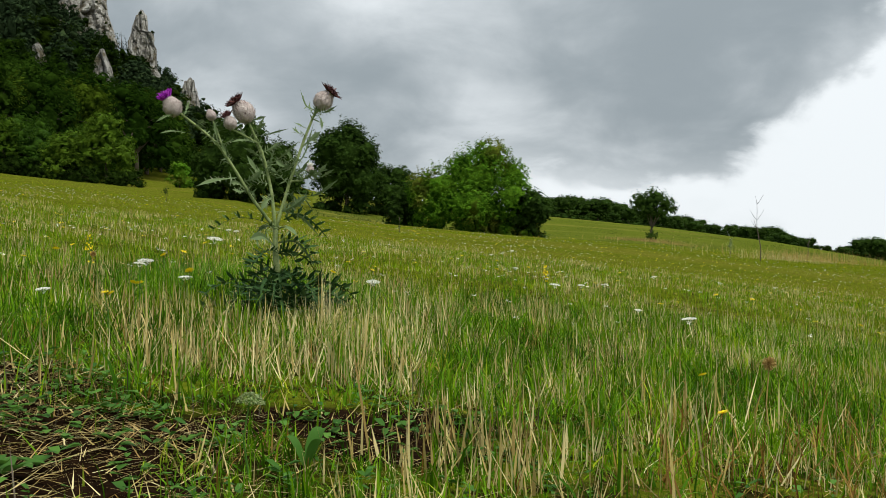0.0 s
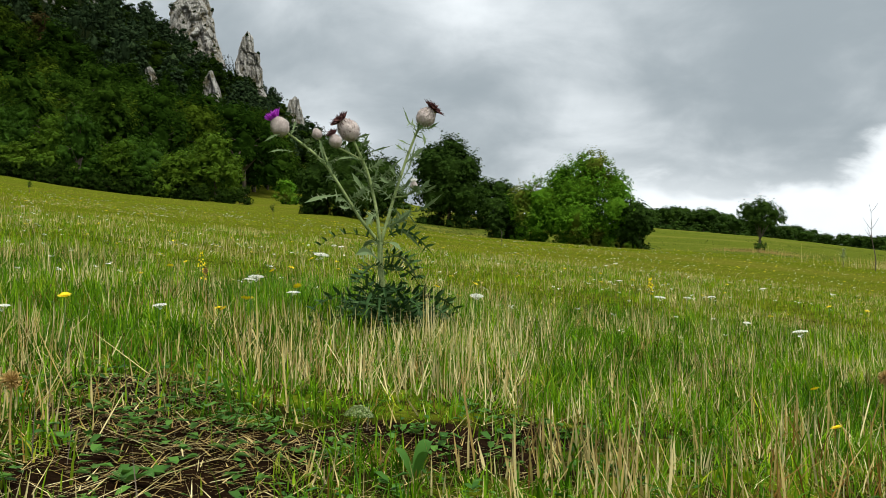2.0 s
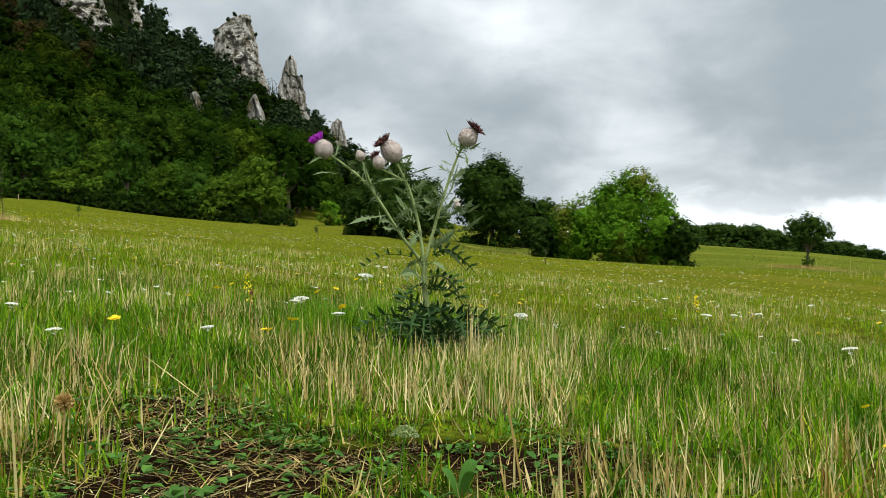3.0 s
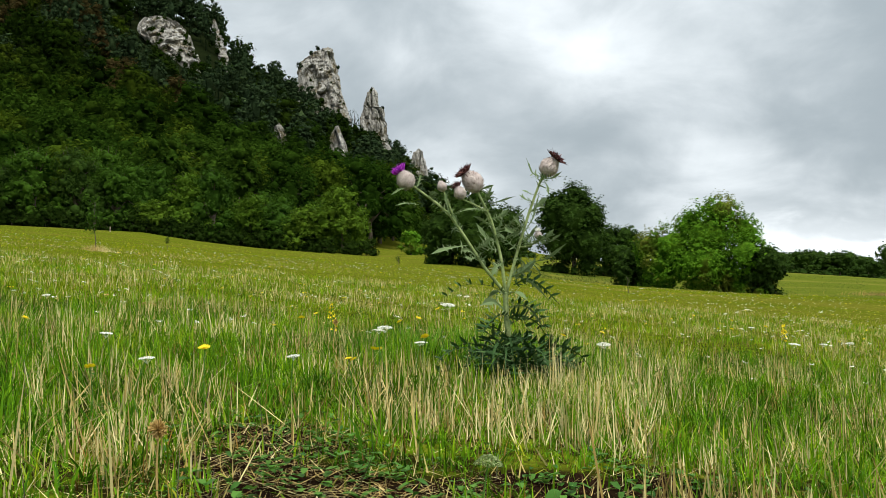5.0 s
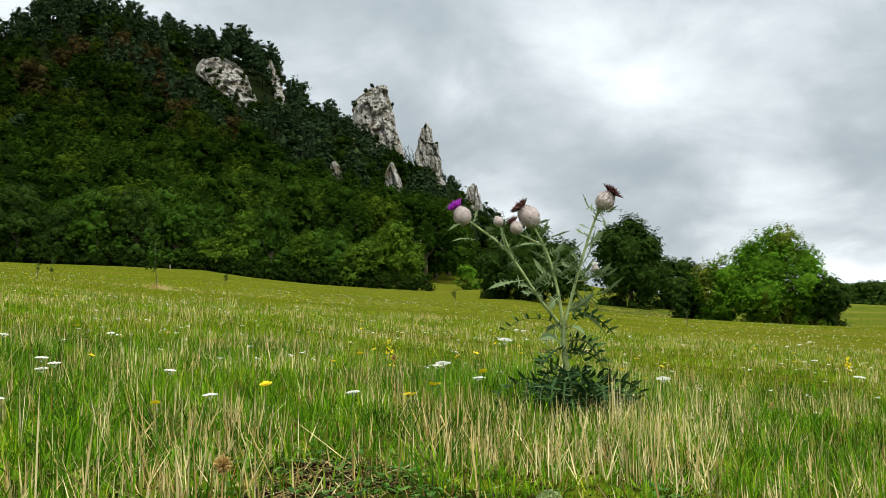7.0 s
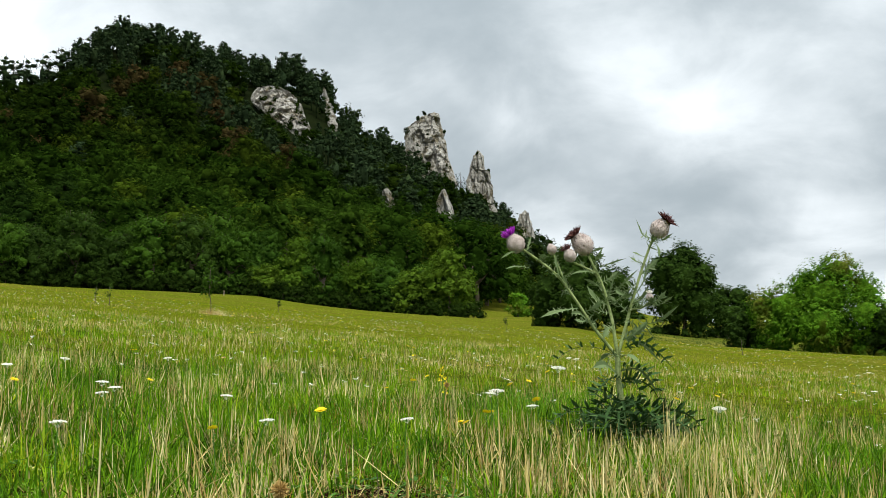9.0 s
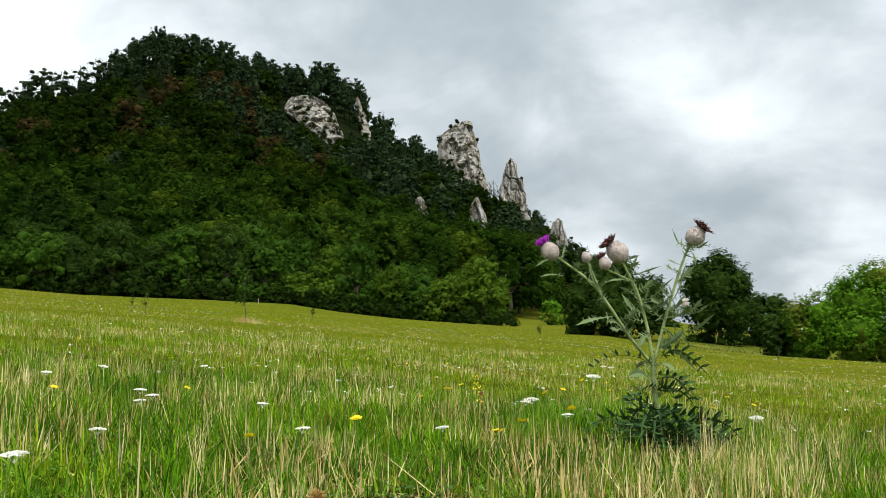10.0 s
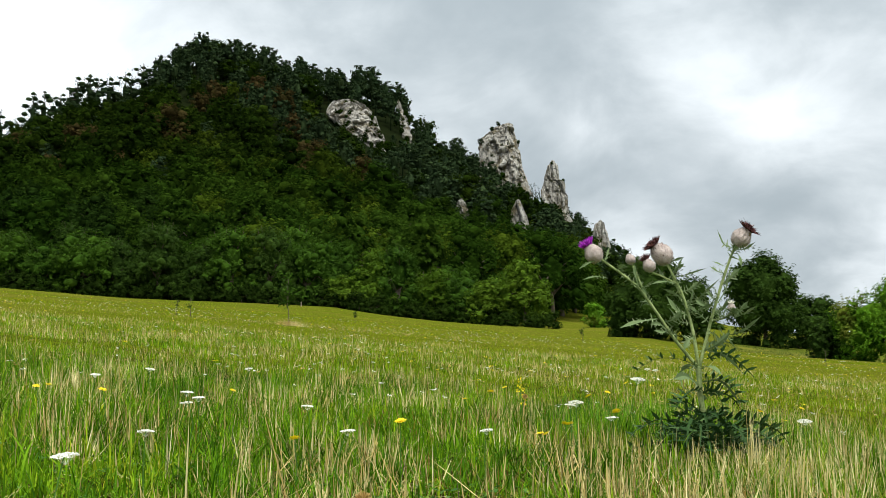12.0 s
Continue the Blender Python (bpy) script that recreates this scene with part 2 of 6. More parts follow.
MAT_GRASS_FAR = leafy("upper_grass", ((0.0, (0.14, 0.195, 0.004)), (0.5, (0.20, 0.265, 0.006)), (1.0, (0.28, 0.325, 0.014))),
                      ((0.0, (0.25, 0.225, 0.020)), (1.0, (0.45, 0.39, 0.080))), 0.30, (0.54, 0.68), True, 0.6, 0.35, 0.03)
MAT_RUST = leafy("rust_brown_grass", ((0.0, (0.10, 0.045, 0.010)), (0.5, (0.24, 0.13, 0.025)), (1.0, (0.38, 0.26, 0.07))), through_light=0.25, rough=0.6, spec=0.1)
MAT_RANK = leafy("rank_grass", ((0.0, (0.050, 0.085, 0.012)), (0.6, (0.085, 0.125, 0.018)), (1.0, (0.17, 0.17, 0.045))), through_light=0.25, rough=0.7, spec=0.05)
MAT_STRAW = leafy("dry_straw", ((0.0, (0.19, 0.12, 0.034)), (0.35, (0.44, 0.34, 0.115)), (1.0, (0.86, 0.75, 0.42))), through_light=0.15, spec=0.1, per_tree=0.4)
MAT_WEED = leafy("low_weed_leaves", ((0.0, (0.03, 0.10, 0.012)), (1.0, (0.11, 0.25, 0.034))), through_light=0.25, spec=0.15)


# torn, bare places: degrees across, metres off, size; those at 17.5 and 21.5 are added to imitate dark gaps in dense
# grass
BARE = [(d * math.sin(radians(a)), d * math.cos(radians(a)), s) for a, d, s in ((-21.4, 1.36, 0.11), (-23, 1.60, 0.08), (-18.5, 1.22, 0.11), (-20, 1.52, 0.09), (-5.5, 1.60, 0.09), (-3.0, 1.48, 0.08), (0, 1.72, 0.07), (-15.5, 1.42, 0.08), (-12.5, 1.50, 0.07), (17.5, 1.30, 0.09), (21.5, 1.40, 0.09), (-24, 1.22, 0.11), (-22.5, 1.88, 0.09), (-20.3, 1.76, 0.08))]


def ground_material():
    m, t, b = material("meadow_ground", 0.95, 0.0)
    geo = place(t)
    flat = node(t, "ShaderNodeMapping", {"Vector": geo, "Scale": (0.35, 1.0, 1.0)}).outputs[0]
    fine = noise_of(t, 9.0, 6.0, 0.7)
    mid_n = noise_of(t, 0.35, 6.0, 0.7, flat)
    far_n = noise_of(t, 0.06, 3.0, 0.55, flat)
    grass = ramp_of(t, fine, ((0.3, (0.052, 0.082, 0.003)), (0.55, (0.102, 0.136, 0.006)), (0.75, (0.165, 0.19, 0.013))))
    dry = ramp_of(t, fine, ((0.3, (0.13, 0.114, 0.014)), (0.7, (0.27, 0.22, 0.046))))
    line_n = noise_of(t, 0.32, 5.0, 0.65, mown_lines(t))
    f = mathn(t, "ADD", mathn(t, "MULTIPLY", mid_n, 0.35), mathn(t, "MULTIPLY", far_n, 0.25))
    f = mathn(t, "ADD", f, mathn(t, "MULTIPLY", line_n, 0.4))
    f = node(t, "ShaderNodeMapRange", {0: f, 1: 0.42, 2: 0.58}).outputs[0]
    col = mix(t, mathn(t, "MULTIPLY", f, 0.5), grass, dry)
    # bare earth where the sward is torn; between blades, near-black soil paints their shade
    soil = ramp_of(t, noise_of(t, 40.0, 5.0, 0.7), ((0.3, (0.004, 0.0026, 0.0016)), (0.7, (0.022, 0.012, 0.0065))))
    earth_and_shade = node(t, "ShaderNodeMapRange", {0: noise_of(t, 11.0, 4.0, 0.6), 1: 0.40, 2: 0.54, 3: 0.0, 4: 0.9}).outputs[0]
    # this painted shade between the blades weakens farther up the slope
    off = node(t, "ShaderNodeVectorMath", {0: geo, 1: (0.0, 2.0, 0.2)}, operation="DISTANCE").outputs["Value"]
    earth_and_shade = mathn(t, "MULTIPLY", earth_and_shade, node(t, "ShaderNodeMapRange", {0: off, 1: 3.0, 2: 8.0, 3: 1.0, 4: 0.4}).outputs[0])
    wob = node(t, "ShaderNodeVectorMath", {0: node(t, "ShaderNodeTexNoise", {"Vector": geo, "Scale": 9.0, "Detail": 4.0}).outputs["Color"], 1: (0.2, 0.2, 0.0)}, operation="MULTIPLY").outputs[0]
    where = node(t, "ShaderNodeVectorMath", {0: node(t, "ShaderNodeVectorMath", {0: geo, 1: wob}, operation="ADD").outputs[0], 1: (1, 1, 0)}, operation="MULTIPLY").outputs[0]
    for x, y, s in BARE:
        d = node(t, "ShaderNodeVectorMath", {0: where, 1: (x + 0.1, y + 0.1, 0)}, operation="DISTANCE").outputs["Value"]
        earth_and_shade = mathn(t, "MAXIMUM", earth_and_shade, node(t, "ShaderNodeMapRange", {0: d, 1: s * 2.2, 2: s * 1.2}).outputs[0])
    col = mix(t, earth_and_shade, col, soil)
    t.links.new(col, b.inputs["Base Color"])
    bump_of(t, b, fine, 0.8, 0.05)
    return m


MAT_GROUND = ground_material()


def rock_material():
    m, t, b = material("limestone", 0.9, 0.15)
    geo = place(t)
    tall = node(t, "ShaderNodeMapping", {"Vector": geo, "Scale": (1.0, 1.0, 0.22)}).outputs[0]
    streak = noise_of(t, 0.30, 8.0, 0.7, tall)
    grain = noise_of(t, 1.1, 8.0, 0.75, tall)
    fine = noise_of(t, 2.6, 5.0, 0.7)
    col = ramp_of(t, streak, ((0.34, (0.17, 0.158, 0.14)), (0.47, (0.32, 0.305, 0.28)), (0.62, (0.50, 0.48, 0.45))))
    seam = node(t, "ShaderNodeMapRange", {0: grain, 1: 0.53, 2: 0.60, 3: 0.0, 4: 0.8}).outputs[0]
    col = mix(t, seam, col, (0.13, 0.122, 0.105))
    # moss, dry grass and rust-brown weathering hold on in patches
    moss = noise_of(t, 0.22, 7.0, 0.72)
    own = ramp_of(t, fine, ((0.35, (0.040, 0.050, 0.016)), (0.5, (0.13, 0.108, 0.06)), (0.65, (0.20, 0.15, 0.09))))
    col = mix(t, node(t, "ShaderNodeMapRange", {0: moss, 1: 0.51, 2: 0.59, 3: 0.0, 4: 0.85}).outputs[0], col, own)
    t.links.new(col, b.inputs["Base Color"])
    bump_of(t, b, mathn(t, "SUBTRACT", mathn(t, "MULTIPLY", fine, 0.5), mathn(t, "MULTIPLY", grain, 1.0)), 0.8, 1.2)
    return m


MAT_ROCK = rock_material()


def pasture_material():
    m, t, b = material("far_pasture", 0.95, 0.0)
    flat = node(t, "ShaderNodeMapping", {"Vector": place(t), "Scale": (0.3, 1.0, 1.0)}).outputs[0]
    fine = noise_of(t, 5.0, 6.0, 0.75)
    band = noise_of(t, 0.16, 5.0, 0.65, flat)
    col = ramp_of(t, fine, ((0.3, (0.058, 0.080, 0.008)), (0.7, (0.125, 0.150, 0.018))))
    dry = ramp_of(t, fine, ((0.3, (0.13, 0.13, 0.020)), (0.7, (0.23, 0.20, 0.044))))
    f = node(t, "ShaderNodeMapRange", {0: band, 1: 0.50, 2: 0.68}).outputs[0]
    t.links.new(mix(t, mathn(t, "MULTIPLY", f, 0.7), col, dry), b.inputs["Base Color"])
    bump_of(t, b, fine, 0.8, 0.12)
    return m


MAT_PASTURE = pasture_material()

# ---- mesh helpers ----
rng = np.random.default_rng(11)


def mesh_np(name, verts, faces, mat):
    """A mesh from an array of places and an array of faces, all with as many corners."""
    me = bpy.data.meshes.new(name)
    verts, faces = np.ascontiguousarray(verts, np.float32), np.ascontiguousarray(faces, np.int32)
    me.vertices.add(len(verts))
    me.vertices.foreach_set("co", verts.ravel())
    me.loops.add(faces.size)
    me.loops.foreach_set("vertex_index", faces.ravel())
    me.polygons.add(len(faces))
    me.polygons.foreach_set("loop_start", np.arange(0, faces.size, faces.shape[1], dtype=np.int32))
    me.update(calc_edges=True)
    me.materials.append(mat)
    return me


def mesh_two(name, outer, inner, mats):
    """One mesh of two lots of triangles, the second with the second material."""
    (v, f), (cv, cf) = outer, inner
    me = mesh_np(name, np.vstack([v, cv]), np.vstack([f, cf + len(v)]), mats[0])
    me.materials.append(mats[1])
    me.polygons.foreach_set("material_index", np.r_[np.zeros(len(f), np.int32), np.ones(len(cf), np.int32)])
    return me


def smooth(me):
    me.polygons.foreach_set("use_smooth", np.ones(len(me.polygons), bool))
    return me


def part(name, bm, mat, parent=None, label=""):
    """Links a bmesh or a mesh as one object, under a thing where that is given."""
    if isinstance(bm, bmesh.types.BMesh):
        me = bpy.data.meshes.new(name)
        bm.to_mesh(me)
        bm.free()
        me.materials.append(mat)
    else:
        me = bm
    ob = new(name, me)
    if parent:
        ob.parent = parent
    if label:
        ob["label"] = label
    return ob


def thing(name, at, label, category, group="", kind=""):
    ob = new(name)
    ob.empty_display_size = 0.1
    ob.location = at
    return tagged(ob, label, category, group, kind)


def smoothstep(a, b, x):
    u = np.clip((x - a) / (b - a), 0, 1)
    return u * u * (3 - 2 * u)


# ---- the lie of the land ----
AZ = np.array([-180, -100, -70, -60, -45, -41, -37, -32, -28, -24.5, -22, -20, -18, -16, -14, -11, -7, 0, 5, 11, 17, 23, 40, 90, 180.0])
# rise over eye level, in degrees, at these distances
LAND = {
    58: [None] * 15 + [None, 2.4, 1.75, 1.35, 0.9, 0.05, -0.5, -1.5, -3, -3],
    82: [None] * 15 + [4.0, 3.55, 2.6, 2.1, 1.75, 0.95, 0.2, -1.4, -3, -3],
    130: [-3, 4, 6.2, 6.4, 6.15, 6.05, 6.0, 5.92, 5.75, 5.2, 4.92, 4.76, 4.66, 4.56, 4.5, 4.35, 4.05, 3.4, 3.1, 2.5, 1.65, 0.55, -1.2, -2.4, -3],
    210: [-2.5, 5, 8, 8.7, 9.4, 9.7, 9.8, 9.8, 9.6, 9.2, 8.8, 8.2, 7.6, 6.8, 5.9, 4.9, 4.2, 3.3, 2.9, 2.2, 1.3, 0.2, -1.3, -2.2, -2.5],
    300: [-2, 6, 9, 10.2, 11.6, 12.6, 13.0, 13.2, 12.9, 12.2, 11.2, 10.4, 9.4, 8.6, 7.2, 5.6, 4.4, 3.2, 2.7, 2.0, 1.1, 0.0, -1.3, -2, -2],
    420: [],
    520: [-1, 5, 7.5, 9, 10.5, 12, 13.5, 14.2, 13.6, 12.6, 11, 10, 8.8, 7.6, 6.4, 4.8, 3.4, 2.4, 2.0, 1.4, 0.6, -0.2, -0.9, -1.2, -1],
    900: [0] + [1.5] * 15 + [1.2, 0.8, 0.6, 0.4, 0.1, 0, 0, 0, 0],
    3000: [0] * 25,
}
# the summit at 420 m, more closely: degrees across, degrees up
CREST = ((-180, -1.5), (-100, 6), (-70, 9), (-60, 10.6), (-45, 12.4), (-43.5, 13.5), (-41.5, 14.3), (-39.7, 14.9), (-38.2, 15.4), (-37.1, 17.1), (-36.4, 18.0), (-35, 18.3), (-32.2, 18.2),
         (-31, 17.6), (-29.5, 17.1), (-26.4, 16.8), (-24.9, 16.5), (-24.1, 15.9), (-23.4, 14.6), (-22, 13.5), (-20, 12.7), (-18, 11.0), (-16, 9.8), (-14, 8.0), (-11, 6.0), (-7, 4.3), (0, 3.0), (5, 2.5),
         (11, 1.8), (17, 0.9), (23, -0.1), (40, -1.2), (90, -1.6), (180, -1.5))


def plane(x, y):
    """The near slope, which rolls over to a crest on the downhill side."""
    r, az = np.hypot(x, y), np.degrees(np.arctan2(x, y))
    swell = np.interp(az, [-3, 3.6, 9.5, 15, 20, 25, 60, 120], [0, 0.2, 0.51, 0.71, 0.86, 1.0, 1.0, 0])
    return -0.117 * x + 0.047 * y + r * np.tan(np.radians(swell)) * smoothstep(6, 40, r)


def land(x, y):
    """The height of the ground at x, y (arrays)."""
    x, y = np.atleast_1d(np.asarray(x, float)), np.atleast_1d(np.asarray(y, float))
    r, az = np.hypot(x, y), np.degrees(np.arctan2(x, y))
    pl = plane(x, y)
    side = np.minimum(smoothstep(-150, -75, az), 1 - smoothstep(50, 120, az))
    pl = pl * (side + (1 - side) * np.minimum(1, 20 / np.maximum(r, 1)))
    out = pl.copy()
    k = 42 / np.maximum(r, 1e-6)
    prev_r, prev_z = 42.0, plane(x * k, y * k) * (side + (1 - side) * 20 / 42)
    for d, row in LAND.items():
        kd = d / np.maximum(r, 1e-6)
        base = plane(x * kd, y * kd)
        knots = np.array(CREST) if d == 420 else np.array([(a, v) for a, v in zip(AZ, row) if v is not None])
        ok = np.array([v is not None for v in row])
        z = np.interp(az, knots[:, 0], d * np.tan(np.radians(knots[:, 1])) + EYE)
        if not ok.all():
            first = AZ[ok][0]
            f = smoothstep(first - 6, first, az)
            z = base * (1 - f) + z * f
        u = (r - prev_r) / (d - prev_r)
        seg = prev_z + (z - prev_z) * np.clip(u, 0, 1)
        out = np.where(r > prev_r, seg, out)
        prev_r, prev_z = d, z
    return out


def ground_at(x, y):
    return float(land(x, y)[0])


def spot(az, dist):
    a = radians(az)
    x, y = dist * math.sin(a), dist * math.cos(a)
    return Vector((x, y, ground_at(x, y)))


def build_ground():
    radii = np.concatenate([np.linspace(0.0, 8, 41)[1:], np.geomspace(8.4, 42, 40), np.linspace(44, 160, 59), np.linspace(165, 560, 80), np.geomspace(600, 4500, 14)])
    az = np.radians(np.concatenate([np.arange(-180, -70, 4.0), np.arange(-70, 45, 1.0), np.arange(45, 180, 4.0)]))
    R_, A_ = np.meshgrid(radii, az, indexing="ij")
    x, y = (R_ * np.sin(A_)).ravel(), (R_ * np.cos(A_)).ravel()
    z = land(x, y)
    r = np.hypot(x, y)
    wob = np.array([noise.noise((a * 0.9, b * 0.9, 0)) * 0.018 + noise.noise((a * 0.13, b * 0.13, 5)) * 0.06 * min(1, max(0, (q - 8) / 15)) for a, b, q in zip(x, y, r)])
    z = z + wob * np.minimum(1, r / 0.5)
    nr, na = len(radii), len(az)
    i, j = np.meshgrid(np.arange(nr - 1), np.arange(na), indexing="ij")
    j2 = (j + 1) % na
    quads = np.stack([i * na + j, (i + 1) * na + j, (i + 1) * na + j2, i * na + j2], -1).reshape(-1, 4)[:, ::-1]
    v = np.c_[x, y, z]
    c = len(v)
    v = np.vstack([v, [[0, 0, 0]]])
    me = bpy.data.meshes.new("ground")
    me.from_pydata(v.tolist(), [], quads.tolist() + [(c, (q + 1) % na, q) for q in range(na)])
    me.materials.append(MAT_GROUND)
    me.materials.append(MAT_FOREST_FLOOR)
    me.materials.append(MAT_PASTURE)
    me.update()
    # leaf litter under the wood, its colour darkened for the shade of the trees
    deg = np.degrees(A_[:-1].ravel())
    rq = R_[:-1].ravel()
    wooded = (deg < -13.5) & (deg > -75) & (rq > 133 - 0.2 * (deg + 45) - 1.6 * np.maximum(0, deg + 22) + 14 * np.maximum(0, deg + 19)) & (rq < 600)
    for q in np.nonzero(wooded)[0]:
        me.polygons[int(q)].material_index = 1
    # the greener pasture beyond the crest
    beyond = (deg > -8.0) & (deg < 60) & (rq > 46 + 14 * smoothstep(-3, -8, deg)) & ~wooded
    for q in np.nonzero(beyond)[0]:
        me.polygons[int(q)].material_index = 2
    return tagged(part("ground", smooth(me), MAT_GROUND), "mown summer meadow rising to a wooded hill", "ground", kind="structure")


build_ground()


# ---- leaves, crowns and trees ----
def cards(centres, normals, size, aspect=0.6, jitter=0.7, gen=rng):
    """Four-cornered, folded leaves at centres, facing roughly along normals; size an array."""
    n = len(centres)
    nn = normals + gen.normal(0, jitter, (n, 3))
    nn /= np.linalg.norm(nn, axis=1, keepdims=True) + 1e-9
    a = gen.normal(0, 1, (n, 3))
    u = np.cross(nn, a)
    u /= np.linalg.norm(u, axis=1, keepdims=True) + 1e-9
    w = np.cross(nn, u)
    s = np.asarray(size)[:, None]
    fold = nn * s * 0.18
    v = np.stack([centres - u * s, centres - w * s * aspect + fold, centres + u * s, centres + w * s * aspect + fold], 1).reshape(-1, 3)
    q = np.arange(4 * n).reshape(n, 4)
    f = np.concatenate([q[:, [0, 1, 2]], q[:, [0, 2, 3]]])
    return v, f


def ball_points(n, gen):
    p = gen.normal(0, 1, (n, 3))
    return p / np.linalg.norm(p, axis=1, keepdims=True)


def crown_cloud(lobes, n, leaf, gen, shell=0.76, per=7, reach=0.17, top=0.0):
    """Leaves on short twigs that grow out of a set of lobes (x, y, z, rx, ry, rz), each twig its own length, so that the outline is ragged."""
    lobes = np.asarray(lobes, float)
    m = max(1, n // per)
    area = lobes[:, 3] * lobes[:, 5]
    pick = gen.choice(len(lobes), m, p=area / area.sum())
    d = ball_points(m, gen)
    # the outer leaves are thickest where the light falls
    d[:, 2] = np.where(gen.random(m) < top, np.abs(d[:, 2]), d[:, 2])
    L = lobes[pick]
    lump = np.array([noise.noise((q * 2.3 + k * 7.1).tolist()) for q, k in zip(d, pick)]) * 0.25
    start = (shell + 0.15 * gen.random(m)) * (1 + lump)
    length = reach * gen.random(m) ** 2.2 * 1.5 + 0.05
    grow = d + np.array([0, 0, 0.35]) + gen.normal(0, 0.25, (m, 3))
    root = L[:, :3] + d * L[:, 3:] * start[:, None]
    tip = root + grow * (L[:, 3:].mean(1) * length)[:, None]
    f = gen.random((m, per))
    c = root[:, None] + (tip - root)[:, None] * f[..., None] + gen.normal(0, leaf * 0.7, (m, per, 3))
    c = c.reshape(-1, 3)
    nrm = np.repeat(d * 0.7 + np.array([0, 0, 0.7]), per, 0)
    size = leaf * (0.55 + 0.8 * gen.random(len(c)))
    return cards(c, nrm, size, 0.66, 0.24, gen)


def lumps(lobes, k, level, rough=0.45):
    """The closed inside of a crown: rough lumps a little smaller than the lobes; level: one for all, or one for the first and one for the rest."""
    vs, fs, o = [], [], 0
    shapes = {}
    for q in level if isinstance(level, tuple) else (level, level):
        bm = bmesh.new()
        bmesh.ops.create_icosphere(bm, subdivisions=q, radius=1)
        shapes[q] = np.array([v.co for v in bm.verts]), np.array([[v.index for v in f.verts] for f in bm.faces])
        bm.free()
    for i, (x, y, z, rx, ry, rz) in enumerate(lobes):
        bv, bf = shapes[level if not isinstance(level, tuple) else level[0] if i == 0 else level[1]]
        w = 1 + rough * np.array([noise.noise((v * 2.1 + i * 3.3).tolist()) for v in bv])
        vs.append(bv * w[:, None] * np.array([rx, ry, rz]) * k + np.array([x, y, z]))
        fs.append(bf + o)
        o += len(bv)
    return np.vstack(vs), np.vstack(fs)


def tube(bm, pts, radii, sides=6):
    """A tapering tube along pts."""
    rings = []
    pts = [Vector(p) for p in pts]
    for i, p in enumerate(pts):
        d = (pts[min(i + 1, len(pts) - 1)] - pts[max(i - 1, 0)]).normalized()
        a = d.orthogonal().normalized() if i == 0 else (last - d * last.dot(d)).normalized()
        last = a
        b = d.cross(a)
        rings.append([bm.verts.new(p + (a * math.cos(t) + b * math.sin(t)) * radii[i]) for t in (2 * math.pi * k / sides for k in range(sides))])
    for r0, r1 in zip(rings, rings[1:]):
        for k in range(sides):
            bm.faces.new((r0[k], r0[(k + 1) % sides], r1[(k + 1) % sides], r1[k]))
    bm.faces.new(rings[0][::-1])
    bm.faces.new(rings[-1])


def limbs(bm, base, lobes, height, r0, gen):
    """A trunk from base and a limb into each lobe."""
    fork = Vector((0, 0, height * 0.28))
    tube(bm, [(0, 0, -0.3), fork * 0.5 + Vector((gen.normal(0, 0.06), gen.normal(0, 0.06), 0)), fork], [r0 * 1.25, r0, r0 * 0.8], 8)
    for x, y, z, rx, ry, rz in lobes[:12]:
        end = Vector((x, y, z))
        m = fork.lerp(end, 0.5) + Vector((0, 0, 0.12 * height))
        tube(bm, [fork * 0.9, m, end, end + (end - fork) * 0.25], [r0 * 0.55, r0 * 0.35, r0 * 0.16, r0 * 0.05], 4)


def make_lobes(w, h, low, n, gen, skirt=0, small=1.0):
    """n lobes filling a crown of width w and height h whose foot is at low; skirt: more of them along the foot."""
    out = [(0, 0, low + (h - low) * 0.52, w * 0.34, w * 0.34, (h - low) * 0.40)]
    for i in range(n + skirt):
        t = 2 * math.pi * (i + gen.random() * 0.7) / n * 1.618
        f = gen.random() if i < n else -0.25 + 0.15 * gen.random()
        rad = w * 0.5 * (0.45 + 0.4 * gen.random()) * (1 - 0.5 * max(0, f) ** 1.5)
        z = low + (h - low) * (0.24 + 0.60 * f)
        s = w * (0.13 + 0.09 * gen.random()) * small
        out.append((rad * math.cos(t), rad * math.sin(t), z, s, s, s * (0.6 + 0.35 * gen.random())))
    return out


def build_tree(name, at, w, h, low, leaves, leaf, mat, label, category="tree", group="", seed=1, lobes=None, n_lobes=9, core=0.72, r0=None, skirt=0, level=2, reach=0.2):
    gen = np.random.default_rng(seed)
    lobes = lobes or make_lobes(w, h, low, n_lobes, gen, skirt)
    ob = thing(name, at, label, category, group)
    bm = bmesh.new()
    limbs(bm, at, lobes, max(h, 1), r0 or h * 0.022, gen)
    part("trunk", bm, MAT_BARK, ob)
    sprays = crown_cloud(lobes, leaves, leaf, gen, reach=reach)
    if core:
        part("crown", mesh_two("crown", sprays, lumps(lobes, core, level), (mat, mat)), mat, ob)
    else:
        part("crown", mesh_np("crown", *sprays, mat), mat, ob)
    return ob


def elevation(az, el_deg, dist):
    """The height at which a ray from the first eye passes that distance."""
    return EYE + dist * math.tan(radians(el_deg))


